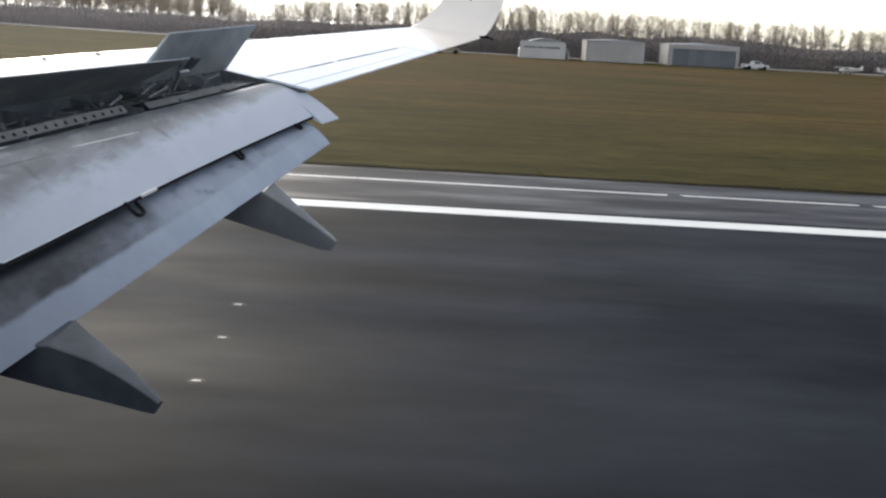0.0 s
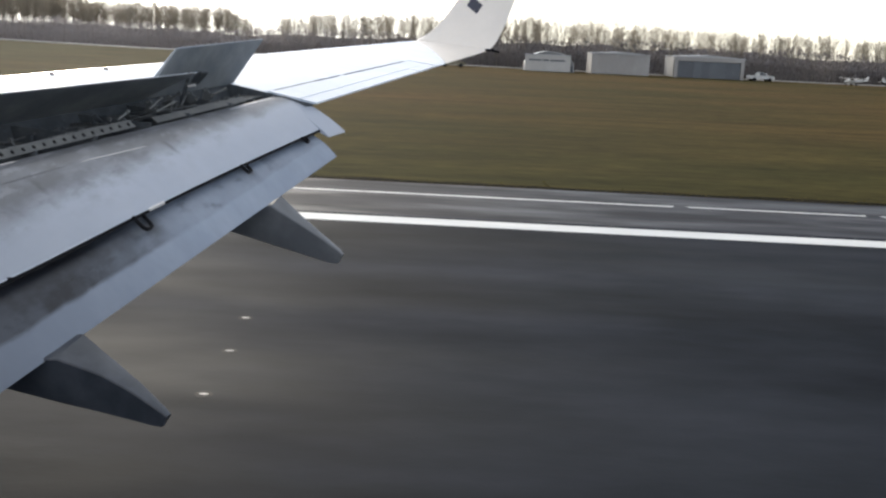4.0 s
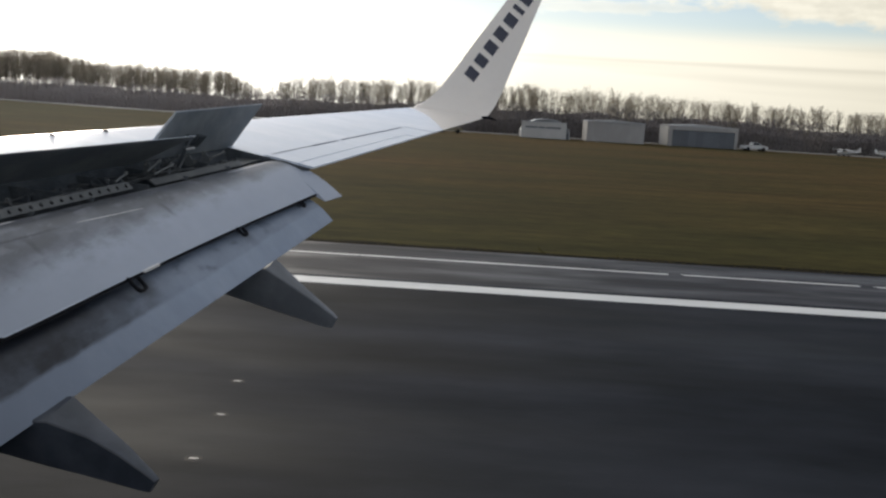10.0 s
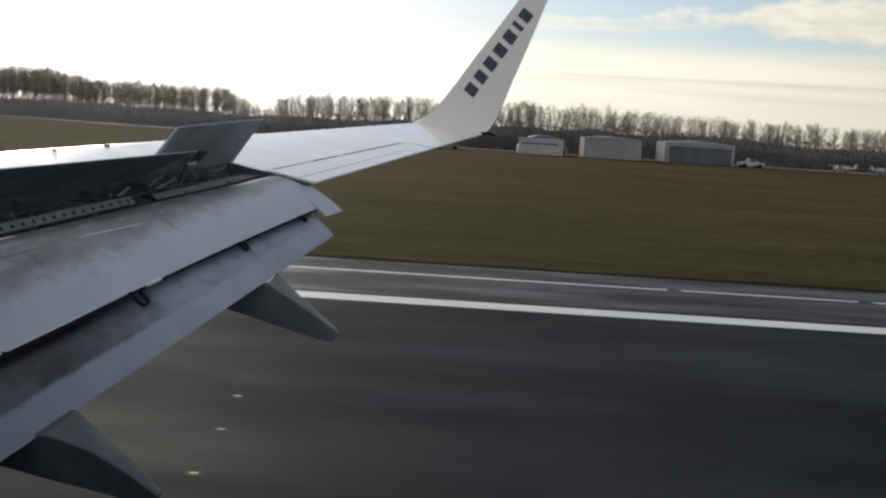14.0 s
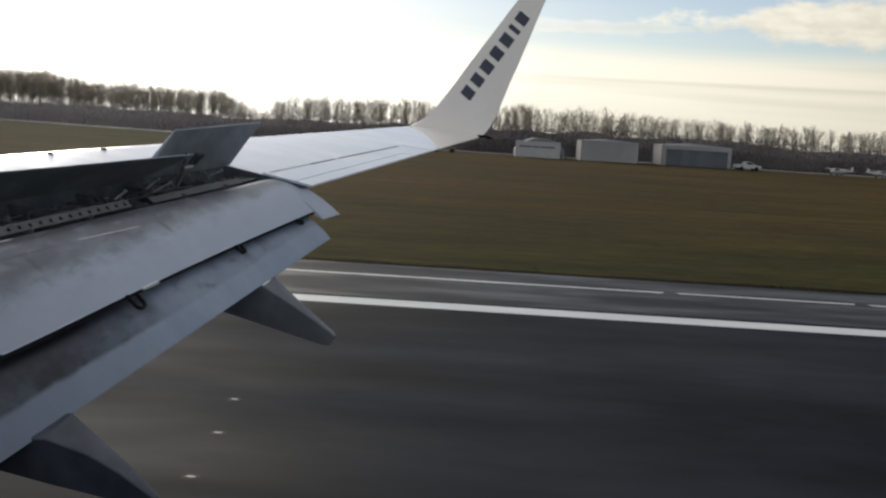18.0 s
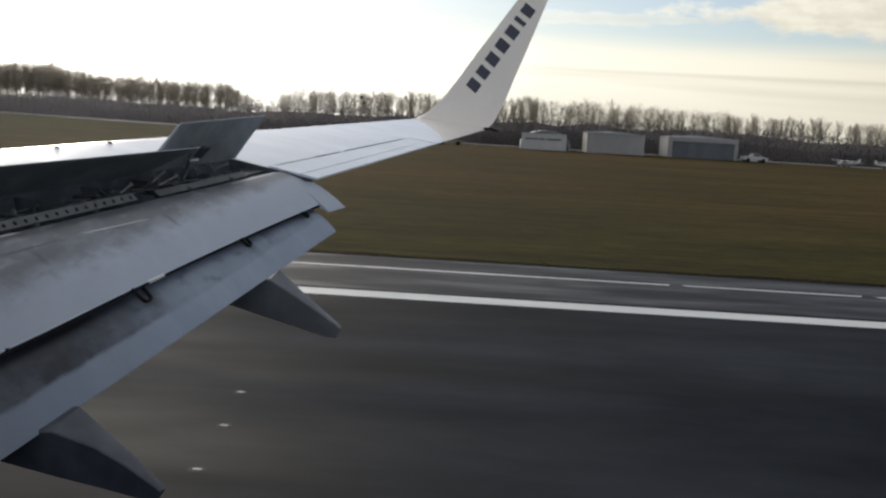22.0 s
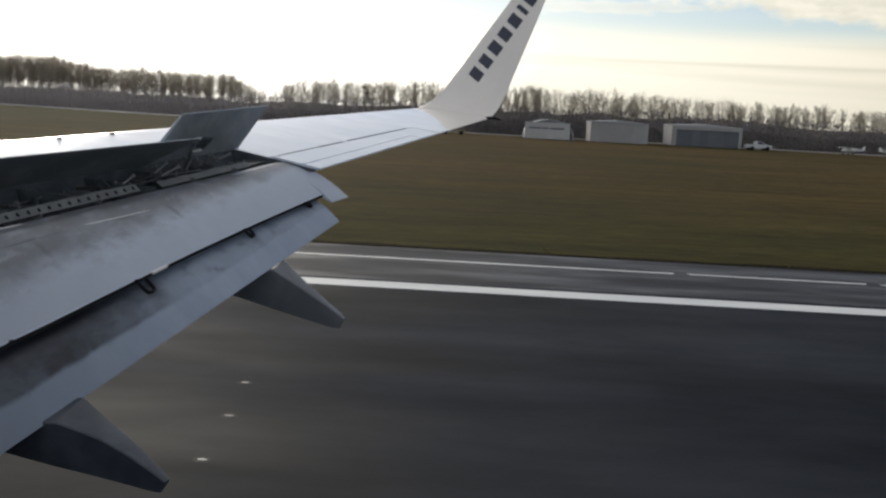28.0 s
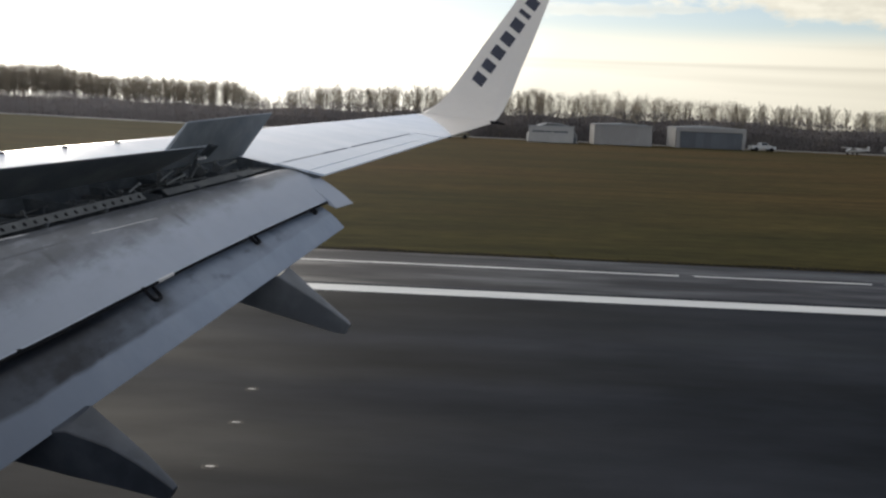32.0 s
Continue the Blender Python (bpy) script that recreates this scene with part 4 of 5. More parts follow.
for y, k in ((7.85, 1.25), (9.44, 0.9), (10.60, 0.7)):
    p = main_te(y)
    d = (aft_te(y) - aft_le(y)).normalized()
    nrm = Vector((-d.z, 0, d.x)).normalized()
    fr = Matrix(((d.x, 0, nrm.x, p.x), (0, 1, 0, y), (d.z, 0, nrm.z, p.z), (0, 0, 0, 1)))
    # a rounded hoop lying on the flap, open towards the slot
    rows = []
    for j in range(13):
        g = math.pi * j / 12
        if j in (0, 12):
            o, i = Vector((0.004, 0.072 * k * math.cos(g), 0)), Vector((0.004, 0.054 * k * math.cos(g), 0))
        else:
            o = Vector((0.078 * k + 0.060 * k * math.sin(g), 0.072 * k * math.copysign(abs(math.cos(g)) ** 0.6, math.cos(g)), 0))
            i = Vector((0.074 * k + 0.046 * k * math.sin(g), 0.054 * k * math.copysign(abs(math.cos(g)) ** 0.6, math.cos(g)), 0))
        rows.append([fr @ (q + Vector((0, 0, z))) for q, z in ((o, -0.022), (o, 0.004), (o.lerp(i, 0.3), 0.008), (o.lerp(i, 0.7), 0.008), (i, 0.004), (i, -0.022))])
    bm = bmesh.new()
    loft(bm, rows)
    hoop = part("hinge_bracket", bm, "dark_rubber", aft_flap, "dark hinge bracket in the flap slot", True, 40)
    bm = bmesh.new()
    box(bm, (-0.02, -0.012 * k, -0.055), (0.05 * k, 0.012 * k, -0.03), fr, 0.006)
    part("link", bm, "grime", hoop)
# pale strip that paints the highlight along the trailing edge
bm = bmesh.new()
loft(bm, [[main_te(y) + Vector(o) for o in ((-0.012, 0, 0.0085), (0.004, 0, 0.002), (0.004, 0, -0.004), (-0.012, 0, -0.002))] for y in spans(Y_FIN, 11.0, 0.6)])
part("trailing_edge", bm, "edge_highlight", main_flap, "pale strip painted as the trailing edge's highlight")
p = main_te(6.43)
bm = bmesh.new()
box(bm, p - Vector((0.03, 0.020, 0.02)), p + Vector((0.015, 0.020, 0.007)), bevel=0.003)
part("edge_clip", bm, "dark_rubber", main_flap, "small dark clip on the trailing edge")
# pale tab added to paint the gleam in the gap by the bracket
bm = bmesh.new()
loft(bm, [[main_te(y) + Vector(o) for o in ((0.0, 0, 0.006), (0.022, 0, 0.001), (0.022, 0, -0.02), (0.0, 0, -0.02))] for y in (7.99, 8.08, 8.19)])
part("seal_tab", bm, "seam_pale", aft_flap, "pale tab added for the gleam beside the slot")


def on_flap(y, u, lift=0.003):
    ring = flap_ring(main_le(y), main_te(y), 0.055, 0.16, 40)
    f = 40 * u ** 0.8
    i = min(39, int(f))
    d = main_te(y) - main_le(y)
    n = Vector((-d.z, 0, d.x)).normalized()
    return ring[i].lerp(ring[i + 1], f - i) + n * lift * (1 if n.z > 0 else -1)


def flap_strip(y0, u0, y1, u1, w, mat, name, label=""):
    """A thin strip on the flap's skin from (y0, u0) to (y1, u1)."""
    bm = bmesh.new()
    prev = None
    n = 14
    for k in range(n + 1):
        f = k / n
        y, u = y0 + (y1 - y0) * f, u0 + (u1 - u0) * f
        half = w * 0.5 * min(1.0, 0.25 + 4 * min(f, 1 - f))
        if abs(y1 - y0) > 0.3:
            pair = on_flap(y, u - half), on_flap(y, u + half)
        else:
            pair = on_flap(y - half, u), on_flap(y + half, u)
        now = [bm.verts.new(q) for q in pair]
        if prev:
            bm.faces.new((prev[0], prev[1], now[1], now[0]))
        prev = now
    part(name, bm, mat, main_flap, label, True)


# highlight of a panel edge, put on as a pale strip
flap_strip(7.90, 0.32, 8.66, 0.38, 0.012, "seam_pale", "seam", "pale line painted as the highlight on a panel edge")
flap_strip(6.2, 0.28, 7.80, 0.32, 0.007, "oil", "seam")
# sky reflection on the outboard nose, painted as a pale strip
flap_strip(10.20, 0.13, 10.98, 0.10, 0.035, "nose_sheen", "seam", "pale strip painted as the sky's reflection on the flap's nose")
flap_strip(7.18, 0.035, 7.52, 0.06, 0.030, "seam_pale", "seam", "bare bright metal edge")
flap_strip(4.4, 0.12, 10.1, 0.12, 0.010, "oil", "seam")
# ---- spoilers: hinge line on the skin, raised by an angle
S_HINGE = 0.52


def spoiler(y0, y1, ang0, ang1, length, name_label):
    sp = None
    bm_top, bm_low = bmesh.new(), bmesh.new()
    ra, rb = [], []
    for k in range(5):
        f = k / 4
        y = y0 + (y1 - y0) * f
        h = skin(y, S_HINGE) + Vector((0.015, 0, 0.005))
        g = radians(ang0 + (ang1 - ang0) * f)
        d = Vector((math.cos(g), 0.30 * (1 - math.cos(g)), math.sin(g)))
        nrm = Vector((-d.z, 0, d.x))
        L = length * (1 + 0.03 * (11.3 - y))
        ra.append([h, h + d * L * 0.5 + nrm * 0.006, h + d * L, h + d * L - nrm * 0.004, h + d * L * 0.5 - nrm * 0.003, h - nrm * 0.012])
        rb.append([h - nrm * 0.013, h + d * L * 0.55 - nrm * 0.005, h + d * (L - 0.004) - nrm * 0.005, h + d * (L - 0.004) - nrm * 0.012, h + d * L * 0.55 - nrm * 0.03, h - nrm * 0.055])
    loft(bm_top, ra)
    sp = part("spoiler", bm_top, "wing_paint", wing, name_label)
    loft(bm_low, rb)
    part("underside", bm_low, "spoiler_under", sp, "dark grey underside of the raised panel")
    return sp, rb


outer, _ = spoiler(9.96, 11.20, 51, 51, 0.635, "outer spoiler panel raised steeply")
g = radians(51)
d = Vector((math.cos(g), 0, math.sin(g)))
nrm = Vector((-d.z, 0, d.x))
for y0, y1, u0, u1, mt, nm in ((10.50, 10.70, 0.105, 0.268, "cavity", "recess"),):
    h = skin((y0 + y1) / 2, 0.52) + Vector((0.015, 0, 0.005))
    fr = Matrix(((d.x, 0, nrm.x, h.x), (0, 1, 0, 0), (d.z, 0, nrm.z, h.z), (0, 0, 0, 1)))
    bm = bmesh.new()
    box(bm, (u0, y0, -0.058), (u1, y1, -0.018), fr, 0.004)
    part(nm, bm, mt, outer)
for y0, y1, a0, a1 in ((8.552, 9.95, 24.5, 21.5), (7.052, 8.548, 28, 24.5), (5.452, 7.048, 31, 28), (3.9, 5.448, 32, 31)):
    spoiler(y0, y1, a0, a1, 0.70, "spoiler panel raised a little")

# small tube whose white paint stands for a specular glint
bm = bmesh.new()
tube(bm, (-4.715, 9.985, 3.456), (-4.624, 9.985, 3.472), 0.0105, 0.0105, 8)
part("end_tab", bm, "fuselage_paint", wing, "tab painted white for the glint at the raised panel's end")
bm = bmesh.new()
tube(bm, (-4.98, 10.34, 3.22), (-4.86, 10.35, 3.60), 0.022, 0.018, 10)
strut = part("spoiler_strut", bm, "cavity", wing, "dark strut holding up the outer spoiler")
bm = bmesh.new()
box(bm, (-4.88, 10.27, 3.44), (-4.82, 10.42, 3.475), bevel=0.004)
part("end_fitting", bm, "metal", strut, "dull metal end fitting")

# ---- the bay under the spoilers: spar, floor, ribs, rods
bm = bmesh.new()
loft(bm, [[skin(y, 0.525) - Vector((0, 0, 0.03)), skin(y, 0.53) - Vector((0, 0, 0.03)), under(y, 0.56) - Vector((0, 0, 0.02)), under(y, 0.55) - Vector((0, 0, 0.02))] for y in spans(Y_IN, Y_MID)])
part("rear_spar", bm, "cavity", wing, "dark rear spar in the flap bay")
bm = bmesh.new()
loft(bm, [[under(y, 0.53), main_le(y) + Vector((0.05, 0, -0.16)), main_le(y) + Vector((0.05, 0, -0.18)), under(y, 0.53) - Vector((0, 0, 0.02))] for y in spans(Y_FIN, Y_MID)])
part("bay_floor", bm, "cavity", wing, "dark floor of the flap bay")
rng = random.Random(11)
y = 5.0
while y < 11.2:
    a, b = skin(y, 0.53) - Vector((0, 0, 0.06)), main_le(y) + Vector((-0.03, 0, 0.03))
    bm = bmesh.new()
    loft(bm, [[a + Vector((0, o, 0)), b + Vector((0, o, 0)), b + Vector((0, o, -0.14)), a + Vector((0, o, -0.2))] for o in (-0.012, 0.012)])
    part("bay_rib", bm, "cavity", wing)
    y += rng.uniform(0.5, 0.85)
for y, r in ((9.1, 0.022), (9.5, 0.026), (9.78, 0.022), (10.15, 0.024), (10.5, 0.02), (8.1, 0.02), (7.2, 0.02)):
    a = skin(y, 0.55) - Vector((0, 0, 0.14))
    b = main_le(y) + Vector((-0.16, rng.uniform(-0.15, 0.15), 0.05))
    bm = bmesh.new()
    tube(bm, a, a + (b - a) * 0.5, r, r, 10)
    tube(bm, a + (b - a) * 0.45, b, r * 0.5, r * 0.45, 8)
    part("actuator", bm, "metal", wing, "dull metal actuator rod")
for k in range(26):
    y = rng.uniform(6.6, 10.8)
    f = rng.uniform(0.25, 0.9)
    p = (skin(y, 0.55) - Vector((0, 0, 0.16))).lerp(main_le(y) + Vector((-0.10, 0, 0.03)), f)
    q = p + Vector((rng.uniform(-0.08, 0.08), rng.uniform(-0.12, 0.12), rng.uniform(0.02, 0.10)))
    bm = bmesh.new()
    if k % 3 == 0:
        box(bm, p - Vector((0.03, 0.02, 0.03)), p + Vector((0.03, 0.02, 0.05)), bevel=0.006)
    else:
        tube(bm, p, q, 0.010, 0.010, 6)
        tube(bm, q - Vector((0, 0.012, 0)), q + Vector((0, 0.012, 0)), 0.02, 0.02, 8)
    part("linkage", bm, "metal" if k % 2 else "cavity", wing)
# perforated strip and plain lips along the bay's rear edge
def lip(y0, y1, drop, w, holes, label):
    bm = bmesh.new()
    st = spans(y0, y1, 0.3)
    loft(bm, [[main_le(y) + Vector(o) for o in ((-0.135, 0, drop + w), (-0.12, 0, drop + w), (-0.055, 0, drop - 0.02), (-0.07, 0, drop - 0.02))] for y in st])
    lp = part("bay_lip", bm, "strip_metal", wing, label)
    if holes:
        n = int((y1 - y0) / 0.11)
        for k in range(n):
            y = y0 + (k + 0.5) * (y1 - y0) / n
            bm = bmesh.new()
            c = main_le(y) + Vector((-0.087, 0, drop + w * 0.5 - 0.01))
            nrm = Vector((w + 0.02, 0, 0.065)).normalized()
            tube(bm, c - nrm * 0.01, c + nrm * 0.003, 0.021, 0.021, 10)
            part("hole", bm, "dark_rubber", lp)
    return lp


lip(6.6, 9.05, 0.045, 0.045, True, "perforated metal strip at the edge of the bay")
lip(9.35, 10.75, 0.03, 0.03, False, "plain metal strip at the edge of the bay")
# plate that closes the outer corner of the bay
bm = bmesh.new()
loft(bm, [[skin(y, 0.60 + 0.10 * (11.13 - y)) - Vector((0, 0, 0.10)), main_le(y) + Vector((-0.10, 0, 0.015)), main_le(y) + Vector((-0.10, 0, -0.005)), skin(y, 0.60 + 0.10 * (11.13 - y)) - Vector((0, 0, 0.12))] for y in spans(10.62, 11.13, 0.12)])
part("corner_plate", bm, "metal", wing, "grey plate closing the corner of the bay")


def bay_point(y, f, up):
    """In the bay: the span y, the part f of the way from spar to flap, the height over that line."""
    return (skin(y, 0.55) - Vector((0, 0, 0.16))).lerp(main_le(y) + Vector((-0.10, 0, 0.03)), f) + Vector((0, 0, up))


# bell cranks, hinge arms and hydraulic lines of the outer spoilers
for y, f in ((9.62, 0.62), (9.95, 0.55), (10.28, 0.5), (10.52, 0.5)):
    c = bay_point(y, f, 0.09)
    bm = bmesh.new()
    prof = [(-0.07, -0.03), (-0.02, -0.05), (0.05, -0.03), (0.08, 0.02), (0.02, 0.035), (-0.01, 0.09), (-0.045, 0.085), (-0.05, 0.02)]
    loft(bm, [[c + Vector((px, o, pz)) for px, pz in prof] for o in (-0.012, 0.012)])
    crank = part("bell_crank", bm, "strip_metal", wing, "grey metal bell crank")
    for px, pz in ((-0.03, 0.065), (0.055, 0.0)):
        bm = bmesh.new()
        tube(bm, c + Vector((px, -0.022, pz)), c + Vector((px, 0.022, pz)), 0.012, 0.012, 8)
        part("bolt", bm, "bright_metal", crank, "bright bolt")
for y0, f0, u0, y1, f1, u1, r, mt in ((9.50, 0.75, 0.10, 9.78, 0.60, 0.17, 0.011, "bright_metal"), (9.55, 0.80, 0.06, 9.80, 0.80, 0.12, 0.012, "bright_metal"), (9.86, 0.50, 0.10, 9.90, 0.80, 0.20, 0.014, "metal"),
                                     (10.05, 0.6, 0.05, 10.32, 0.35, 0.16, 0.012, "metal"), (10.6, 0.45, 0.08, 10.68, 0.7, 0.14, 0.011, "bright_metal"), (9.0, 0.85, 0.07, 9.22, 0.75, 0.12, 0.012, "bright_metal")):
    bm = bmesh.new()
    p, q = bay_point(y0, f0, u0), bay_point(y1, f1, u1)
    tube(bm, p, q, r, r * 0.8, 8)
    tube(bm, q - (q - p) * 0.12, q + (q - p) * 0.04, r * 1.5, r * 1.5, 8)
    part("link_rod", bm, mt, wing, "short metal link rod")
for f, up, r in ((0.35, 0.02, 0.008), (0.55, -0.01, 0.007), (0.72, 0.03, 0.006)):
    bm = bmesh.new()
    pts = [bay_point(y, f + 0.05 * math.sin(y * 3.1 + f * 9), up + 0.015 * math.sin(y * 5.3)) for y in spans(5.2, 10.6, 0.3)]
    loft(bm, [[p + Vector((r * math.cos(1.0472 * k), 0, r * math.sin(1.0472 * k))) for k in range(6)] for p in pts])
    part("hydraulic_line", bm, "strip_metal", wing, "thin metal line running along the bay")


# ---- flap track fairings
def fairing(y, meet, top, keel, half, blunt, paint, label):
    """A sharp-edged wedge: a flat back that narrows to the blunt tail, sides that lean in towards the keel.
    meet is where the back meets the flap; top, keel and half are rows of (x, value); blunt is how much shorter the keel is than the back."""
    xs = sorted({x for x, _ in top} | {x for x, _ in keel} | {x for x, _ in half})
    rings = []
    for x in xs:
        zt, zl, w = (float(np.interp(x, [p[0] for p in row], [p[1] for p in row])) for row in (top, keel, half))
        h = zt - zl
        e = min(0.012, 0.25 * w)
        wb = 0.50 * w + 0.012
        back = blunt * max(0.0, 1 - (xs[-1] - x) / 0.5)
        lean = 0.22 * min(1.0, max(0.0, (meet + 0.38 - x) / 0.33))
        side = [(wb * 0.5, zl, back), (wb, zl + 0.05 * h, back), (wb + (w - wb) * 0.55, zl + 0.5 * h, back * 0.5), (w, zt - e * 1.2, 0.0), (w - e * 0.4, zt - e * 0.3, 0.0), (w - e * 1.4, zt, 0.0)]
        rings.append([Vector((x - b, y + o, z + lean * o * (z - zl) / h)) for o, z, b in side] + [Vector((x - b, y - o, z - lean * o * (z - zl) / h)) for o, z, b in reversed(side)])
    bm = bmesh.new()
    loft(bm, rings)
    return part("flap_track_fairing", bm, paint, wing, label, True, 28)


fairing(9.58, -3.6, ((-7.0, 2.95), (-4.6, 2.48), (-4.05, 2.37), (-3.80, 2.345), (-3.66, 2.338), (-3.60, 2.345), (-3.35, 2.165), (-3.10, 1.990), (-2.93, 1.868), (-2.89, 1.825)),
        ((-7.0, 2.70), (-5.2, 2.34), (-4.07, 2.000), (-3.50, 1.852), (-3.00, 1.728), (-2.89, 1.722)),
        ((-7.0, 0.03), (-6.0, 0.14), (-4.6, 0.17), (-3.60, 0.145), (-3.35, 0.110), (-3.10, 0.068), (-2.93, 0.042), (-2.89, 0.030)), 0.05,
        "fairing_paint", "grey wedge-shaped fairing drooping behind the flap")
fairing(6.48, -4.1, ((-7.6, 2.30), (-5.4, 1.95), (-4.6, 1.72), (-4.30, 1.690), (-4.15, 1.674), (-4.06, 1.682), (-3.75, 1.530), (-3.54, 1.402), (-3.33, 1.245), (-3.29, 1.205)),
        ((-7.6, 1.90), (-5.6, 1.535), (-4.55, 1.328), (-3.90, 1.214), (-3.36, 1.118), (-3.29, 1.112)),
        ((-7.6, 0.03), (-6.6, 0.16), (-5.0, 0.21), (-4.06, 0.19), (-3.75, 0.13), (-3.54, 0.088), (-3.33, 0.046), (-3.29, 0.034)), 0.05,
        "fairing_dark", "darker grey fairing drooping behind the flap")

# fuselage side behind the eye, which closes the place
bm = bmesh.new()
rr = []
for x in (-13, -6, 0, 6, 12):
    rr.append([Vector((x, -2.02 + 1.88 * math.cos(2 * math.pi * k / 40), 3.45 + 2.0 * math.sin(2 * math.pi * k / 40))) for k in range(40)])
loft(bm, rr)
fus = finish("wall_fuselage", bm, "fuselage_paint", None, "", True)
tagged(fus, "white painted side of the airliner's fuselage", "fuselage", kind="structure")


# ---------------------------------------------------------------- woods
def twig_tube(V, F, a, b, r0, r1, n=3):
    w = (b - a).normalized()
    u = w.orthogonal().normalized()
    v = w.cross(u)
    i = len(V)
    for p, r in ((a, r0), (b, r1)):
        for k in range(n):
            g = 2 * math.pi * k / n
            V.append(p + (u * math.cos(g) + v * math.sin(g)) * r)
    for k in range(n):
        F.append((i + k, i + (k + 1) % n, i + n + (k + 1) % n, i + n + k))


def tree_meshes(seed, h, spread, clear, limbs, fork):
    """A tall bare tree drawn up by its neighbours: a clean stem, limbs that climb steeply, a rounded twiggy crown."""
    rng = random.Random(seed)
    tv, tf, cv, cf = [], [], [], []
    p, pts = Vector((0, 0, -0.3)), []
    way = Vector((rng.uniform(-.05, .05), rng.uniform(-.05, .05), 1))
    for k in range(9):
        pts.append(p.copy())
        p = p + way.normalized() * (h * 0.95 + 0.3) / 8
        way += Vector((rng.uniform(-.09, .09), rng.uniform(-.09, .09), 0))
    r_foot = 0.011 * h
    for k in range(8):
        twig_tube(tv, tf, pts[k], pts[k + 1], r_foot * (1 - k / 8.8), r_foot * (1 - (k + 1) / 8.8), 6)
    for j in range(limbs):
        f = clear + (0.93 - clear) * (j + rng.random()) / limbs
        k = min(7, int(f * 8))
        a = pts[k].lerp(pts[k + 1], f * 8 - k)
        g = rng.uniform(0, 2 * math.pi)
        d = Vector((math.cos(g), math.sin(g), fork * rng.uniform(0.7, 1.5))).normalized()
        # limbs reach the crown's rounded outline
        reach = (f - clear) / (1 - clear)
        ln = spread * h * (0.55 + 0.75 * math.sin(math.pi * min(1.0, 0.25 + reach * 0.8))) * rng.uniform(0.75, 1.1)
        ln = min(ln, (h * 1.02 - a.z) / max(0.3, d.z))
        m = a + d * ln * 0.5
        b = m + (d + Vector((rng.uniform(-.3, .3), rng.uniform(-.3, .3), 0.30))).normalized() * ln * 0.5
        r = 0.0036 * h * (1.15 - 0.7 * f)
        twig_tube(cv, cf, a, m, r, r * 0.7)
        twig_tube(cv, cf, m, b, r * 0.7, r * 0.35)
        for s in range(8):
            q = (a.lerp(m, 0.35 + s / 4.5) if s < 3 else m.lerp(b, (s - 3) / 4.2))
            e = (d + Vector((rng.uniform(-.9, .9), rng.uniform(-.9, .9), rng.uniform(-0.1, 0.6)))).normalized()
            l2 = (0.35 * ln + 0.045 * h) * rng.uniform(0.6, 1.0)
            q2 = q + e * l2
            twig_tube(cv, cf, q, q2, r * 0.40, r * 0.20)
            for w in range(12):
                z = q.lerp(q2, rng.uniform(0.2, 1.0))
                e2 = (e + Vector((rng.uniform(-.9, .9), rng.uniform(-.9, .9), rng.uniform(-0.4, 0.6)))).normalized()
                o = e2.orthogonal().normalized() * r * 0.23
                i = len(cv)
                cv += [z - o, z + o, z + e2 * l2 * rng.uniform(0.35, 0.75)]
                cf.append((i, i + 1, i + 2))
    return mesh_from("trunk", tv, tf, "bark", True), mesh_from("crown", cv, cf, "twig")


def mistletoe_mesh():
    """A ball of short green sprigs."""
    rng = random.Random(3)
    V, F = [], []
    for k in range(420):
        d = Vector((rng.gauss(0, 1), rng.gauss(0, 1), rng.gauss(0, 1))).normalized()
        o = d.orthogonal().normalized() * 0.05
        a, b = d * rng.uniform(0.0, 0.3), d * rng.uniform(0.35, 0.5)
        i = len(V)
        V += [a - o, a + o, b + o, b - o]
        F.append((i, i + 1, i + 2, i + 3))
    return mesh_from("mistletoe", V, F, "conifer")


KINDS = [tree_meshes(20 + k, 10.0, s, c, n, g) for k, (s, c, n, g) in enumerate(((0.17, 0.40, 16, 1.5), (0.14, 0.46, 15, 1.9), (0.20, 0.42, 17, 1.3), (0.13, 0.44, 15, 2.1), (0.18, 0.48, 15, 1.6), (0.21, 0.44, 17, 1.2), (0.12, 0.40, 15, 2.3), (0.16, 0.50, 15, 1.7)))]
MISTLETOE = mistletoe_mesh()


def plant(kind, x, y, h, turn, tag="tall bare broadleaf tree at the edge of the wood"):
    t = new("tree")
    tagged(t, tag, "tree", "trees of the airfield wood")
    t.matrix_world = pose(x, y, 0, 0, 0, turn) @ Matrix.Scale(h / 10.0, 4)
    a = new("trunk", KINDS[kind][0])
    b = new("crown", KINDS[kind][1])
    a.parent = b.parent = t
    return t


def hang_mistletoe(t, seed, n):
    rng = random.Random(seed)
    for k in range(n):
        ball = new("mistletoe", MISTLETOE)
        ball.parent = t
        g, r = rng.uniform(0, 6.28), rng.uniform(0.2, 1.1)
        ball.matrix_local = pose(r * math.cos(g), r * math.sin(g), rng.uniform(6.2, 9.3)) @ Matrix.Scale(rng.uniform(0.35, 0.65), 4)
        ball["label"] = "dark green ball of mistletoe in the branches"


def wood_height(x):
    """The wood stands tallest up the runway and breaks off at a gap with nothing but shrubs in it."""
    return float(np.interp(x, (-400, -144, -128, -114, -101, -95, -66, -61, -57.5, -54.5, -50.5, -47, -20, 20, 60, 120, 300),
                           (15.6, 13.7, 13.7, 12.1, 11.0, 11.6, 11.1, 10.9, 9.0, 6.6, 6.6, 9.9, 10.3, 9.7, 9.4, 9.6, 10)))


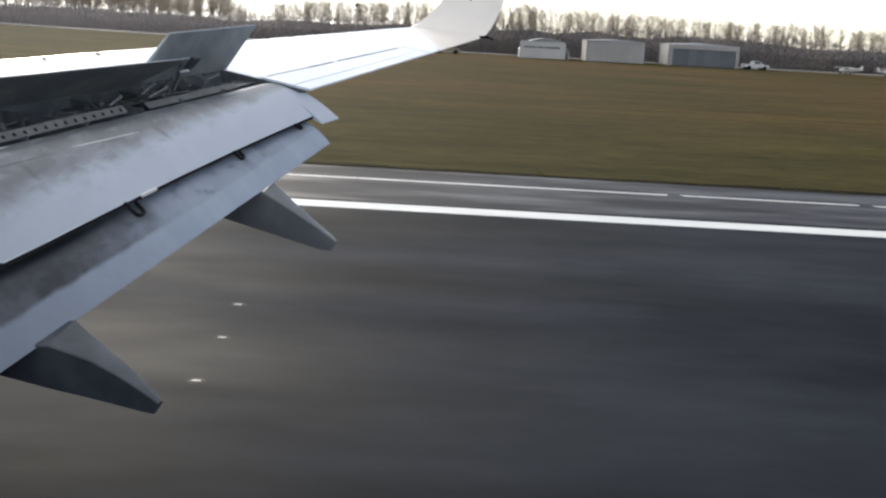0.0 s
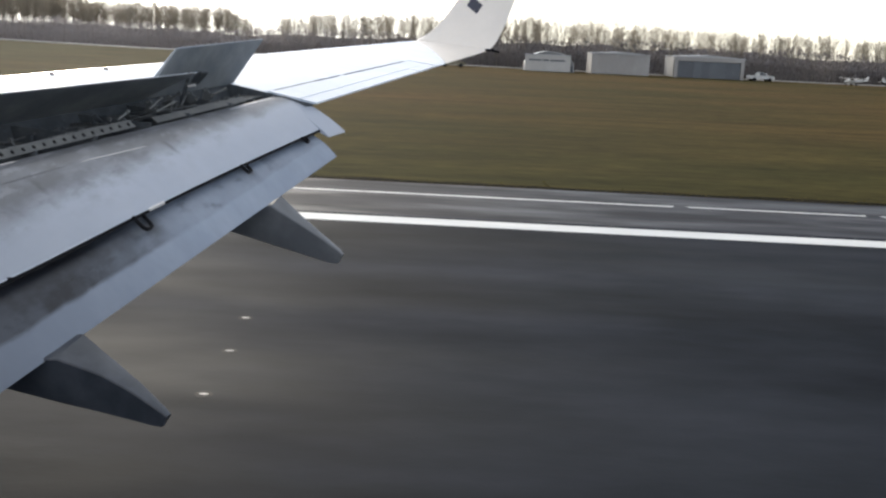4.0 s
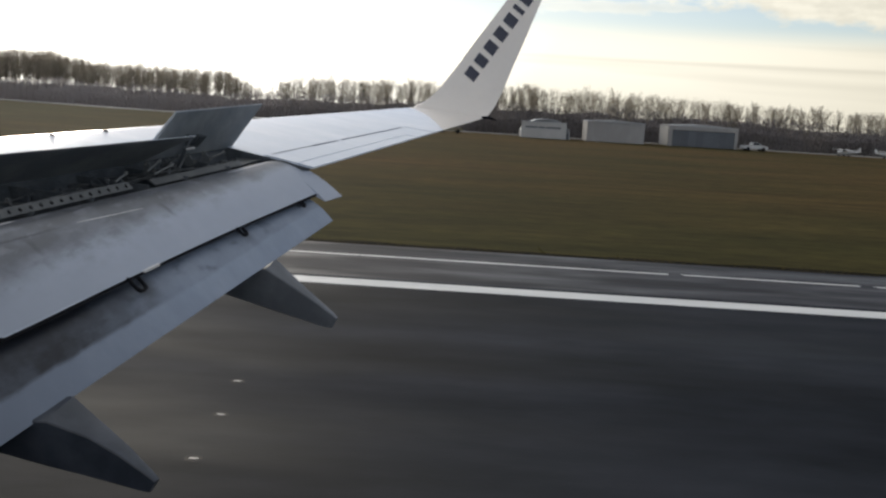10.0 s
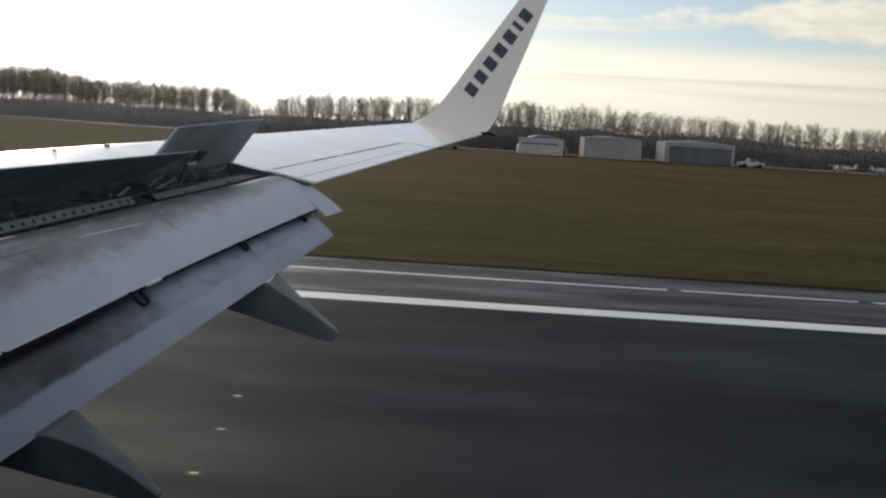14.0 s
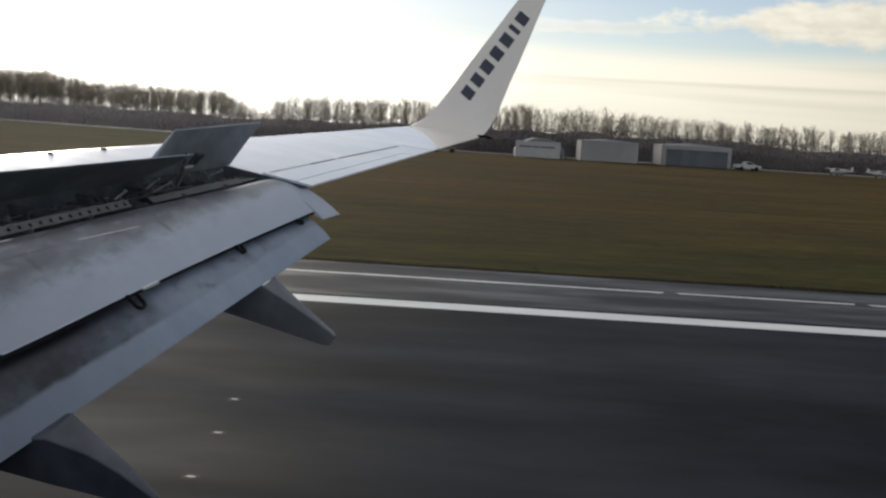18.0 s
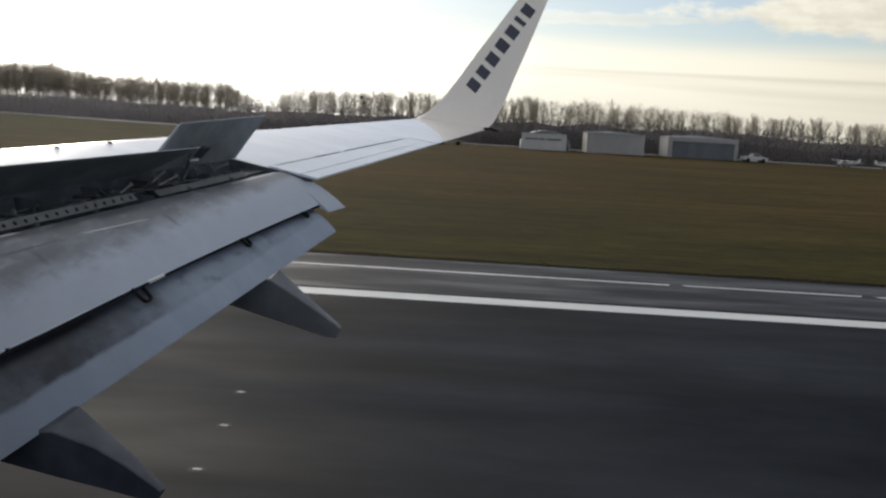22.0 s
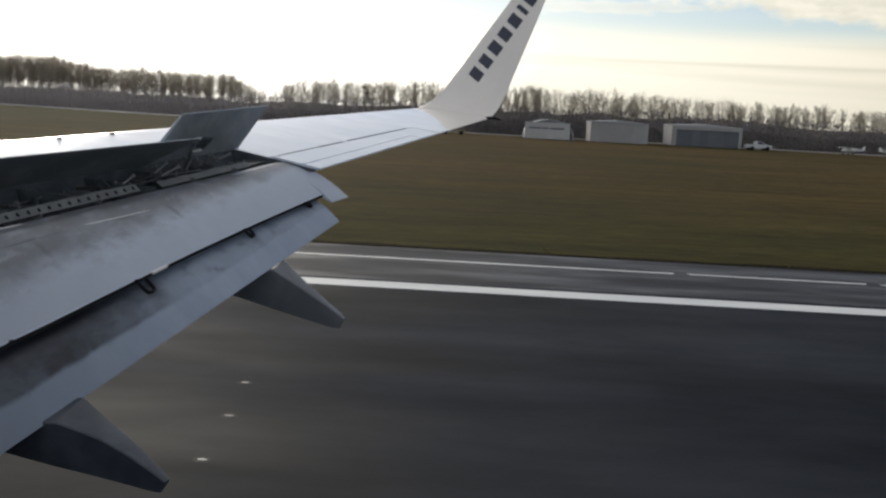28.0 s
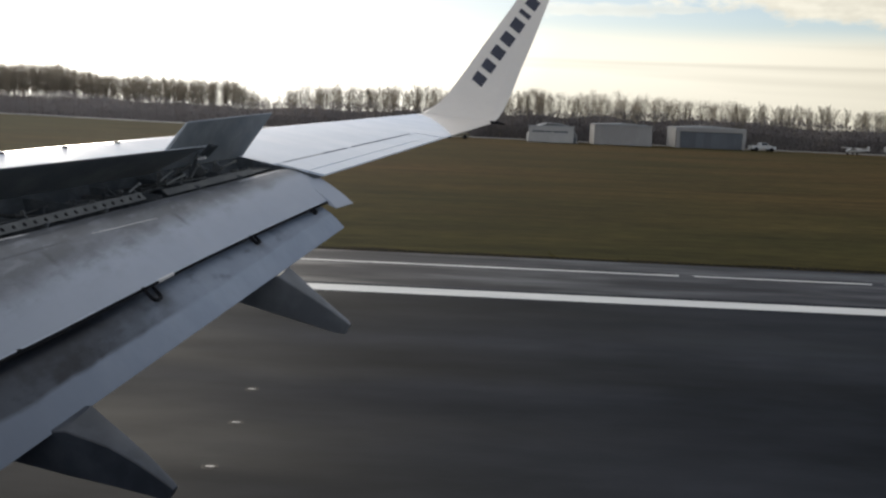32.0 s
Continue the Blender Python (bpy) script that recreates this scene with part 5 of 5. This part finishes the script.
def make_wood():
    rng = random.Random(77)
    data = []
    for trunk_me, crown_me in KINDS:
        row = []
        for me in (trunk_me, crown_me):
            co = np.zeros(len(me.vertices) * 3)
            me.vertices.foreach_get("co", co)
            row.append((co.reshape(-1, 3), [tuple(f.vertices) for f in me.polygons]))
        data.append(row)
    V, F, n = [], [], 0
    planted = 0
    x = -330.0
    while x < 190:
        base_y = ground_height_edge(x)
        for row in range(4):
            gap = 0.90 + 0.10 * math.sin(x * 0.071) + 0.10 * math.sin(x * 0.23)
            h = wood_height(x) * rng.uniform(0.90, 1.10) * (0.97 + 0.05 * math.sin(x * 0.043 + 1.0))
            if rng.random() > gap + (0.2 if x < -58 else 0.0) or (wood_height(x) < 7.5 and row != 1):
                continue
            kind, turn = rng.randrange(len(KINDS)), rng.uniform(0, 360)
            px, py = x + rng.uniform(-1.4, 1.4), base_y + 5 + row * 4.5 + rng.uniform(-1.5, 2.5)
            if row == 0 and -175 < x < 115 and planted < 160:
                planted += 1
                t = plant(kind, px, py, h, turn)
                if planted % 53 == 9:
                    hang_mistletoe(t, planted, 5)
                    t["label"] = "tall bare tree with balls of mistletoe in its crown"
                continue
            g, k = radians(turn), h / 10.0
            rot = np.array([[math.cos(g), -math.sin(g), 0], [math.sin(g), math.cos(g), 0], [0, 0, 1]])
            for co, fs in data[kind][:2]:
                V.append(co @ rot.T * k + np.array([px, py, 0]))
                F += [tuple(i + n for i in f) for f in fs]
                n += len(co)
        x += rng.uniform(1.1, 2.1) * (2.2 if not -175 < x < 115 else 0.75 if x < -58 else 1.0)
    ob = new("wood", mesh_from("wood", np.concatenate(V), F, "twig"))
    tagged(ob, "bare grey-brown broadleaf trees standing close in the wood", "wood", kind="stuff")


make_wood()


HEDGE = ((-300, -140, -118, -95, -62, -55, -46, -20, 20), (6.0, 5.3, 5.7, 4.9, 4.7, 4.8, 6.1, 5.7, 5.5))


def make_brush():
    rng = np.random.default_rng(9)
    n = 90000
    u = rng.random(n)
    x = np.where(u < 0.8, rng.uniform(-230, 150, n), rng.uniform(-900, 700, n))
    base = np.array([ground_height_edge(v) for v in x])
    top = np.interp(x, *HEDGE) + 0.35 * np.sin(x * 0.05) + 0.4 * np.sin(x * 0.21 + 1) + 0.3 * np.sin(x * 0.9)
    dep = rng.gamma(1.3, 2.5, n)
    z = top * (1 - rng.random(n) ** 1.6 * 1.0) * np.minimum(1, 0.45 + dep * 0.25) * rng.uniform(0.9, 1.15, n)
    c = np.stack([x, base + dep, np.maximum(z, 0.1)], 1)
    verts = np.zeros((n, 3, 3))
    size = rng.uniform(0.15, 0.5, n)[:, None]
    lean = rng.normal(0, 0.35, (n, 3)) + np.array([0, 0, 1.0])
    side = rng.normal(0, 1, (n, 3)) * np.array([1, 1, 0.3])
    side /= np.linalg.norm(side, axis=1)[:, None]
    verts[:, 0] = c - side * size * 0.30 - lean * size * 0.5
    verts[:, 1] = c + side * size * 0.30 - lean * size * 0.5
    verts[:, 2] = c + lean * size * 0.9
    verts[:, :, 2] = np.maximum(verts[:, :, 2], 0.0)
    faces = [(3 * k, 3 * k + 1, 3 * k + 2) for k in range(n)]
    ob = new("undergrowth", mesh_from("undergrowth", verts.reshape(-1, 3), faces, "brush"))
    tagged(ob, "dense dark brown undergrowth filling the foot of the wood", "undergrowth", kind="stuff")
    # the wood's inside, too deep to see into
    V, F = [], []
    xs = np.linspace(-1800, 1500, 660)
    rg = random.Random(4)
    for k, xx in enumerate(xs):
        b = ground_height_edge(xx) + 4
        t = float(np.interp(xx, *HEDGE)) - 0.7 + 0.35 * math.sin(xx * 0.05) + rg.uniform(-0.5, 0.5)
        V += [(xx, b + rg.uniform(-.8, .8), -0.2), (xx, b + rg.uniform(-.8, .8), t * 0.6), (xx, b + 3 + rg.uniform(-1, 1), t), (xx, b + 14, t * 0.97 + rg.uniform(-.5, .5)), (xx, b + 30, -0.2)]
        if k:
            i = 5 * k
            for j in range(4):
                F.append((i - 5 + j, i + j, i + j + 1, i - 4 + j))
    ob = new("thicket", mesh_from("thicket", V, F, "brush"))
    tagged(ob, "dark tangled thicket inside the wood", "thicket", kind="stuff")


make_brush()


# ---------------------------------------------------------------- hangars
def ribs(parent, x0, x1, y, z0, z1, mat, step, name="panel", depth=0.04):
    n = max(1, round((x1 - x0) / step))
    w = (x1 - x0) / n
    for k in range(n):
        bm = bmesh.new()
        box(bm, (x0 + k * w + 0.02, y - depth, z0), (x0 + (k + 1) * w - 0.02, y + 0.01, z1))
        part(name, bm, mat, parent)


def hangar_arch():
    h = top_level("arched_hangar", "white flat-fronted hangar with a barrel roof and a broad sign", "hangar", "airfield hangars", m=pose(13.4, 187, 0))
    bm = bmesh.new()
    outer = [(-4.5, 0), (-4.5, 0.9)] + [(4.5 * -math.cos(math.pi * k / 14), 0.9 + 2.75 * math.sin(math.pi * k / 14)) for k in range(1, 14)] + [(4.5, 0.9), (4.5, 0)]
    inner = [(x * 0.965, z * 0.96) for x, z in outer]
    for y0, y1 in ((0.0, 9.0),):
        a = [[bm.verts.new((x, y, z)) for x, z in outer] for y in (y0, y1)]
        b = [[bm.verts.new((x, y, z)) for x, z in inner] for y in (y0, y1)]
        for k in range(len(outer) - 1):
            bm.faces.new((a[0][k], a[0][k + 1], a[1][k + 1], a[1][k]))
            bm.faces.new((b[0][k], b[1][k], b[1][k + 1], b[0][k + 1]))
            for j in (0, 1):
                bm.faces.new((a[j][k], b[j][k], b[j][k + 1], a[j][k + 1]))
    part("roof", bm, "roof_sheet", h, "pale barrel roof of sheet metal")
    bm = bmesh.new()
    loft(bm, [[Vector((x, y, z)) for x, z in inner] for y in (0.3, 0.42)])
    part("gable", bm, "hangar_grey", h, "grey gable wall under the barrel roof")
    bm = bmesh.new()
    box(bm, (-4.62, -0.45, 0.0), (3.75, -0.2, 3.02), bevel=0.02)
    front = part("front", bm, "hangar_front", h, "flat white front with a square top")
    ribs(front, -4.5, 3.65, -0.45, 0.08, 1.45, "hangar_front", 1.35)
    bm = bmesh.new()
    box(bm, (-4.68, -0.50, 2.96), (3.81, -0.16, 3.08), bevel=0.01)
    part("coping", bm, "roof_sheet", front, "grey metal coping")
    for x, w in ((-3.9, 2.3), (-1.4, 1.1), (0.0, 2.7)):
        bm = bmesh.new()
        box(bm, (x, -0.475, 1.86), (x + w, -0.44, 2.16))
        part("sign_bar", bm, "hangar_door", front, "unreadable dark lettering as a plain bar")
    bm = bmesh.new()
    box(bm, (3.80, -0.1, 0.0), (4.25, 0.0, 1.0), bevel=0.01)
    part("side_door", bm, "hangar_door", h, "dark narrow side door")
    return h


def hangar_box(x, y, w, d, hgt, door_mat, wall_mat, label, open_frame):
    h = top_level("hangar", label, "hangar", "airfield hangars", m=pose(x, y, 0))
    bm = bmesh.new()
    box(bm, (-w / 2, 0, 0), (w / 2, d, hgt - 0.25), bevel=0.03)
    part("wall", bm, wall_mat, h)
    bm = bmesh.new()
    loft(bm, [[Vector((-w / 2 - 0.15, yy, hgt - 0.25)), Vector((0, yy, hgt + 0.12)), Vector((w / 2 + 0.15, yy, hgt - 0.25)), Vector((w / 2 + 0.15, yy, hgt - 0.32)), Vector((-w / 2 - 0.15, yy, hgt - 0.32))] for yy in (-0.2, d + 0.2)])
    part("roof", bm, "roof_sheet", h)
    if open_frame:
        bm = bmesh.new()
        box(bm, (-w / 2 + 0.9, -0.05, 0), (w / 2 - 0.6, 0.02, hgt - 1.05))
        door = part("door", bm, door_mat, h, "wide dark grey folding hangar door")
        ribs(door, -w / 2 + 0.95, w / 2 - 0.65, -0.05, 0.05, hgt - 1.1, door_mat, 1.5)
        for sx in (-w / 2 + 0.45, w / 2 - 0.3):
            bm = bmesh.new()
            box(bm, (sx - 0.3, -0.25, 0), (sx + 0.3, -0.004, hgt - 1.06), bevel=0.02)
            part("post", bm, "hangar_white", h, "white door post")
        bm = bmesh.new()
        box(bm, (-w / 2, -0.27, hgt - 1.05), (w / 2, -0.004, hgt - 0.33), bevel=0.02)
        part("lintel", bm, "hangar_white", h, "white beam over the door")
    else:
        ribs(h, -w / 2 + 0.1, w / 2 - 0.1, 0.0, 0.1, hgt - 0.4, wall_mat, 1.0, "cladding")
    return h


hangar_arch()
hangar_box(26.2, 186, 10.6, 8, 4.02, "hangar_grey", "hangar_white", "pale grey box hangar with ribbed metal cladding", False)
hangar_box(42.9, 189, 13.0, 9, 4.1, "hangar_door", "hangar_grey", "grey hangar with a wide dark door in a white frame", True)


def light_aircraft(x, y, turn):
    v = top_level("light_aircraft", "small white light aircraft parked by the wood", "light aircraft", "parked light aircraft", m=pose(x, y, 0, 0, 0, turn) @ Matrix.Scale(0.85, 4))
    bm = bmesh.new()
    rings = []
    for px, r, z in ((-2.0, 0.15, 0.85), (-1.7, 0.38, 0.85), (-0.6, 0.55, 0.95), (0.6, 0.45, 0.95), (2.4, 0.18, 1.0), (3.4, 0.08, 1.05)):
        rings.append([Vector((px, r * 0.8 * math.cos(2 * math.pi * k / 10), z + r * math.sin(2 * math.pi * k / 10))) for k in range(10)])
    loft(bm, rings)
    part("fuselage", bm, "car_white", v, "", True)
    bm = bmesh.new()
    box(bm, (-0.9, -4.2, 1.42), (0.3, 4.2, 1.52), bevel=0.03)
    part("wing", bm, "car_white", v)
    bm = bmesh.new()
    box(bm, (2.7, -1.3, 1.05), (3.4, 1.3, 1.1), bevel=0.02)
    part("tailplane", bm, "car_white", v)
    bm = bmesh.new()
    loft(bm, [[Vector((2.6, o, 1.1)), Vector((3.5, o, 1.1)), Vector((3.6, o, 2.0)), Vector((3.2, o, 2.0))] for o in (-0.03, 0.03)])
    part("fin", bm, "car_white", v)
    bm = bmesh.new()
    box(bm, (-1.0, -0.42, 1.2), (0.0, 0.42, 1.43), bevel=0.03)
    part("canopy", bm, "glass_dark", v, "dark cockpit glass")
    for wx, wy in ((0.2, -0.9), (0.2, 0.9), (-1.6, 0.0)):
        bm = bmesh.new()
        tube(bm, (wx, wy - 0.06, 0.2), (wx, wy + 0.06, 0.2), 0.2, 0.2, 12)
        tube(bm, (wx, wy * 0.9, 0.2), (wx, wy * 0.3, 0.7), 0.04, 0.04, 6)
        part("wheel", bm, "dark_rubber", v)


def pickup(x, y, turn, paint, label):
    v = top_level("pickup_truck", label, "pickup truck", "parked pickup trucks", m=pose(x, y, 0, 0, 0, turn))
    bm = bmesh.new()
    prof = [(-2.4, 0.42), (2.3, 0.42), (2.4, 0.75), (2.25, 0.98), (1.1, 1.05), (-2.35, 1.02), (-2.42, 0.7)]
    loft(bm, [[Vector((px, s * w, pz)) for px, pz in prof] for s, w in ((-1, 0.86), (-1, 0.89), (1, 0.89), (1, 0.86))])
    part("body", bm, paint, v, "", True)
    bm = bmesh.new()
    prof = [(-0.75, 1.02), (1.15, 1.02), (0.55, 1.56), (-0.55, 1.60)]
    loft(bm, [[Vector((px, s * (0.82 if pz < 1.2 else 0.70), pz)) for px, pz in prof] for s in (-1, 1)])
    part("cab", bm, paint, v)
    for s in (-1, 1):
        bm = bmesh.new()
        loft(bm, [[Vector((px, s * yy, pz)) for px, pz, yy in ((-0.55, 1.10, 0.815), (0.85, 1.10, 0.815), (0.45, 1.50, 0.725), (-0.45, 1.52, 0.725))], [Vector((px, s * (yy + 0.012), pz)) for px, pz, yy in ((-0.55, 1.10, 0.815), (0.85, 1.10, 0.815), (0.45, 1.50, 0.725), (-0.45, 1.52, 0.725))]])
        part("side_window", bm, "glass_dark", v, "dark side glass")
        for wx in (-1.5, 1.45):
            bm = bmesh.new()
            tube(bm, (wx, s * 0.70, 0.36), (wx, s * 0.92, 0.36), 0.36, 0.36, 16)
            part("wheel", bm, "dark_rubber", v)
    return v


pickup(-4.5, 188.0, 8, "khaki", "low khaki pickup truck parked before the wood")
pickup(51.9, 186.5, 8, "car_white", "white pickup truck parked beside the grey hangar")
light_aircraft(68.5, 186.0, 12)
light_aircraft(76.0, 185.5, -160)
light_aircraft(85.0, 186.5, 20)
light_aircraft(94.5, 185.0, -10)


def runway_light(x, y):
    v = top_level("runway_light", "small pale flush light set into the wet runway", "runway light", "runway lights", m=pose(x, y, 0.03))
    bm = bmesh.new()
    tube(bm, (0, 0, -0.02), (0, 0, 0.002), 0.105, 0.100, 20)
    part("housing", bm, "dark_rubber", v, "dark metal ring")
    bm = bmesh.new()
    bmesh.ops.create_cone(bm, cap_ends=True, segments=20, radius1=0.066, radius2=0.052, depth=0.014, matrix=Matrix.Diagonal((1.0, 0.45, 1, 1)))
    part("lens", bm, "lens", v, "pale glass lens")


for lx, ly in ((-3.04, 13.42), (-2.89, 11.9), (-2.79, 10.33)):
    runway_light(lx, ly)
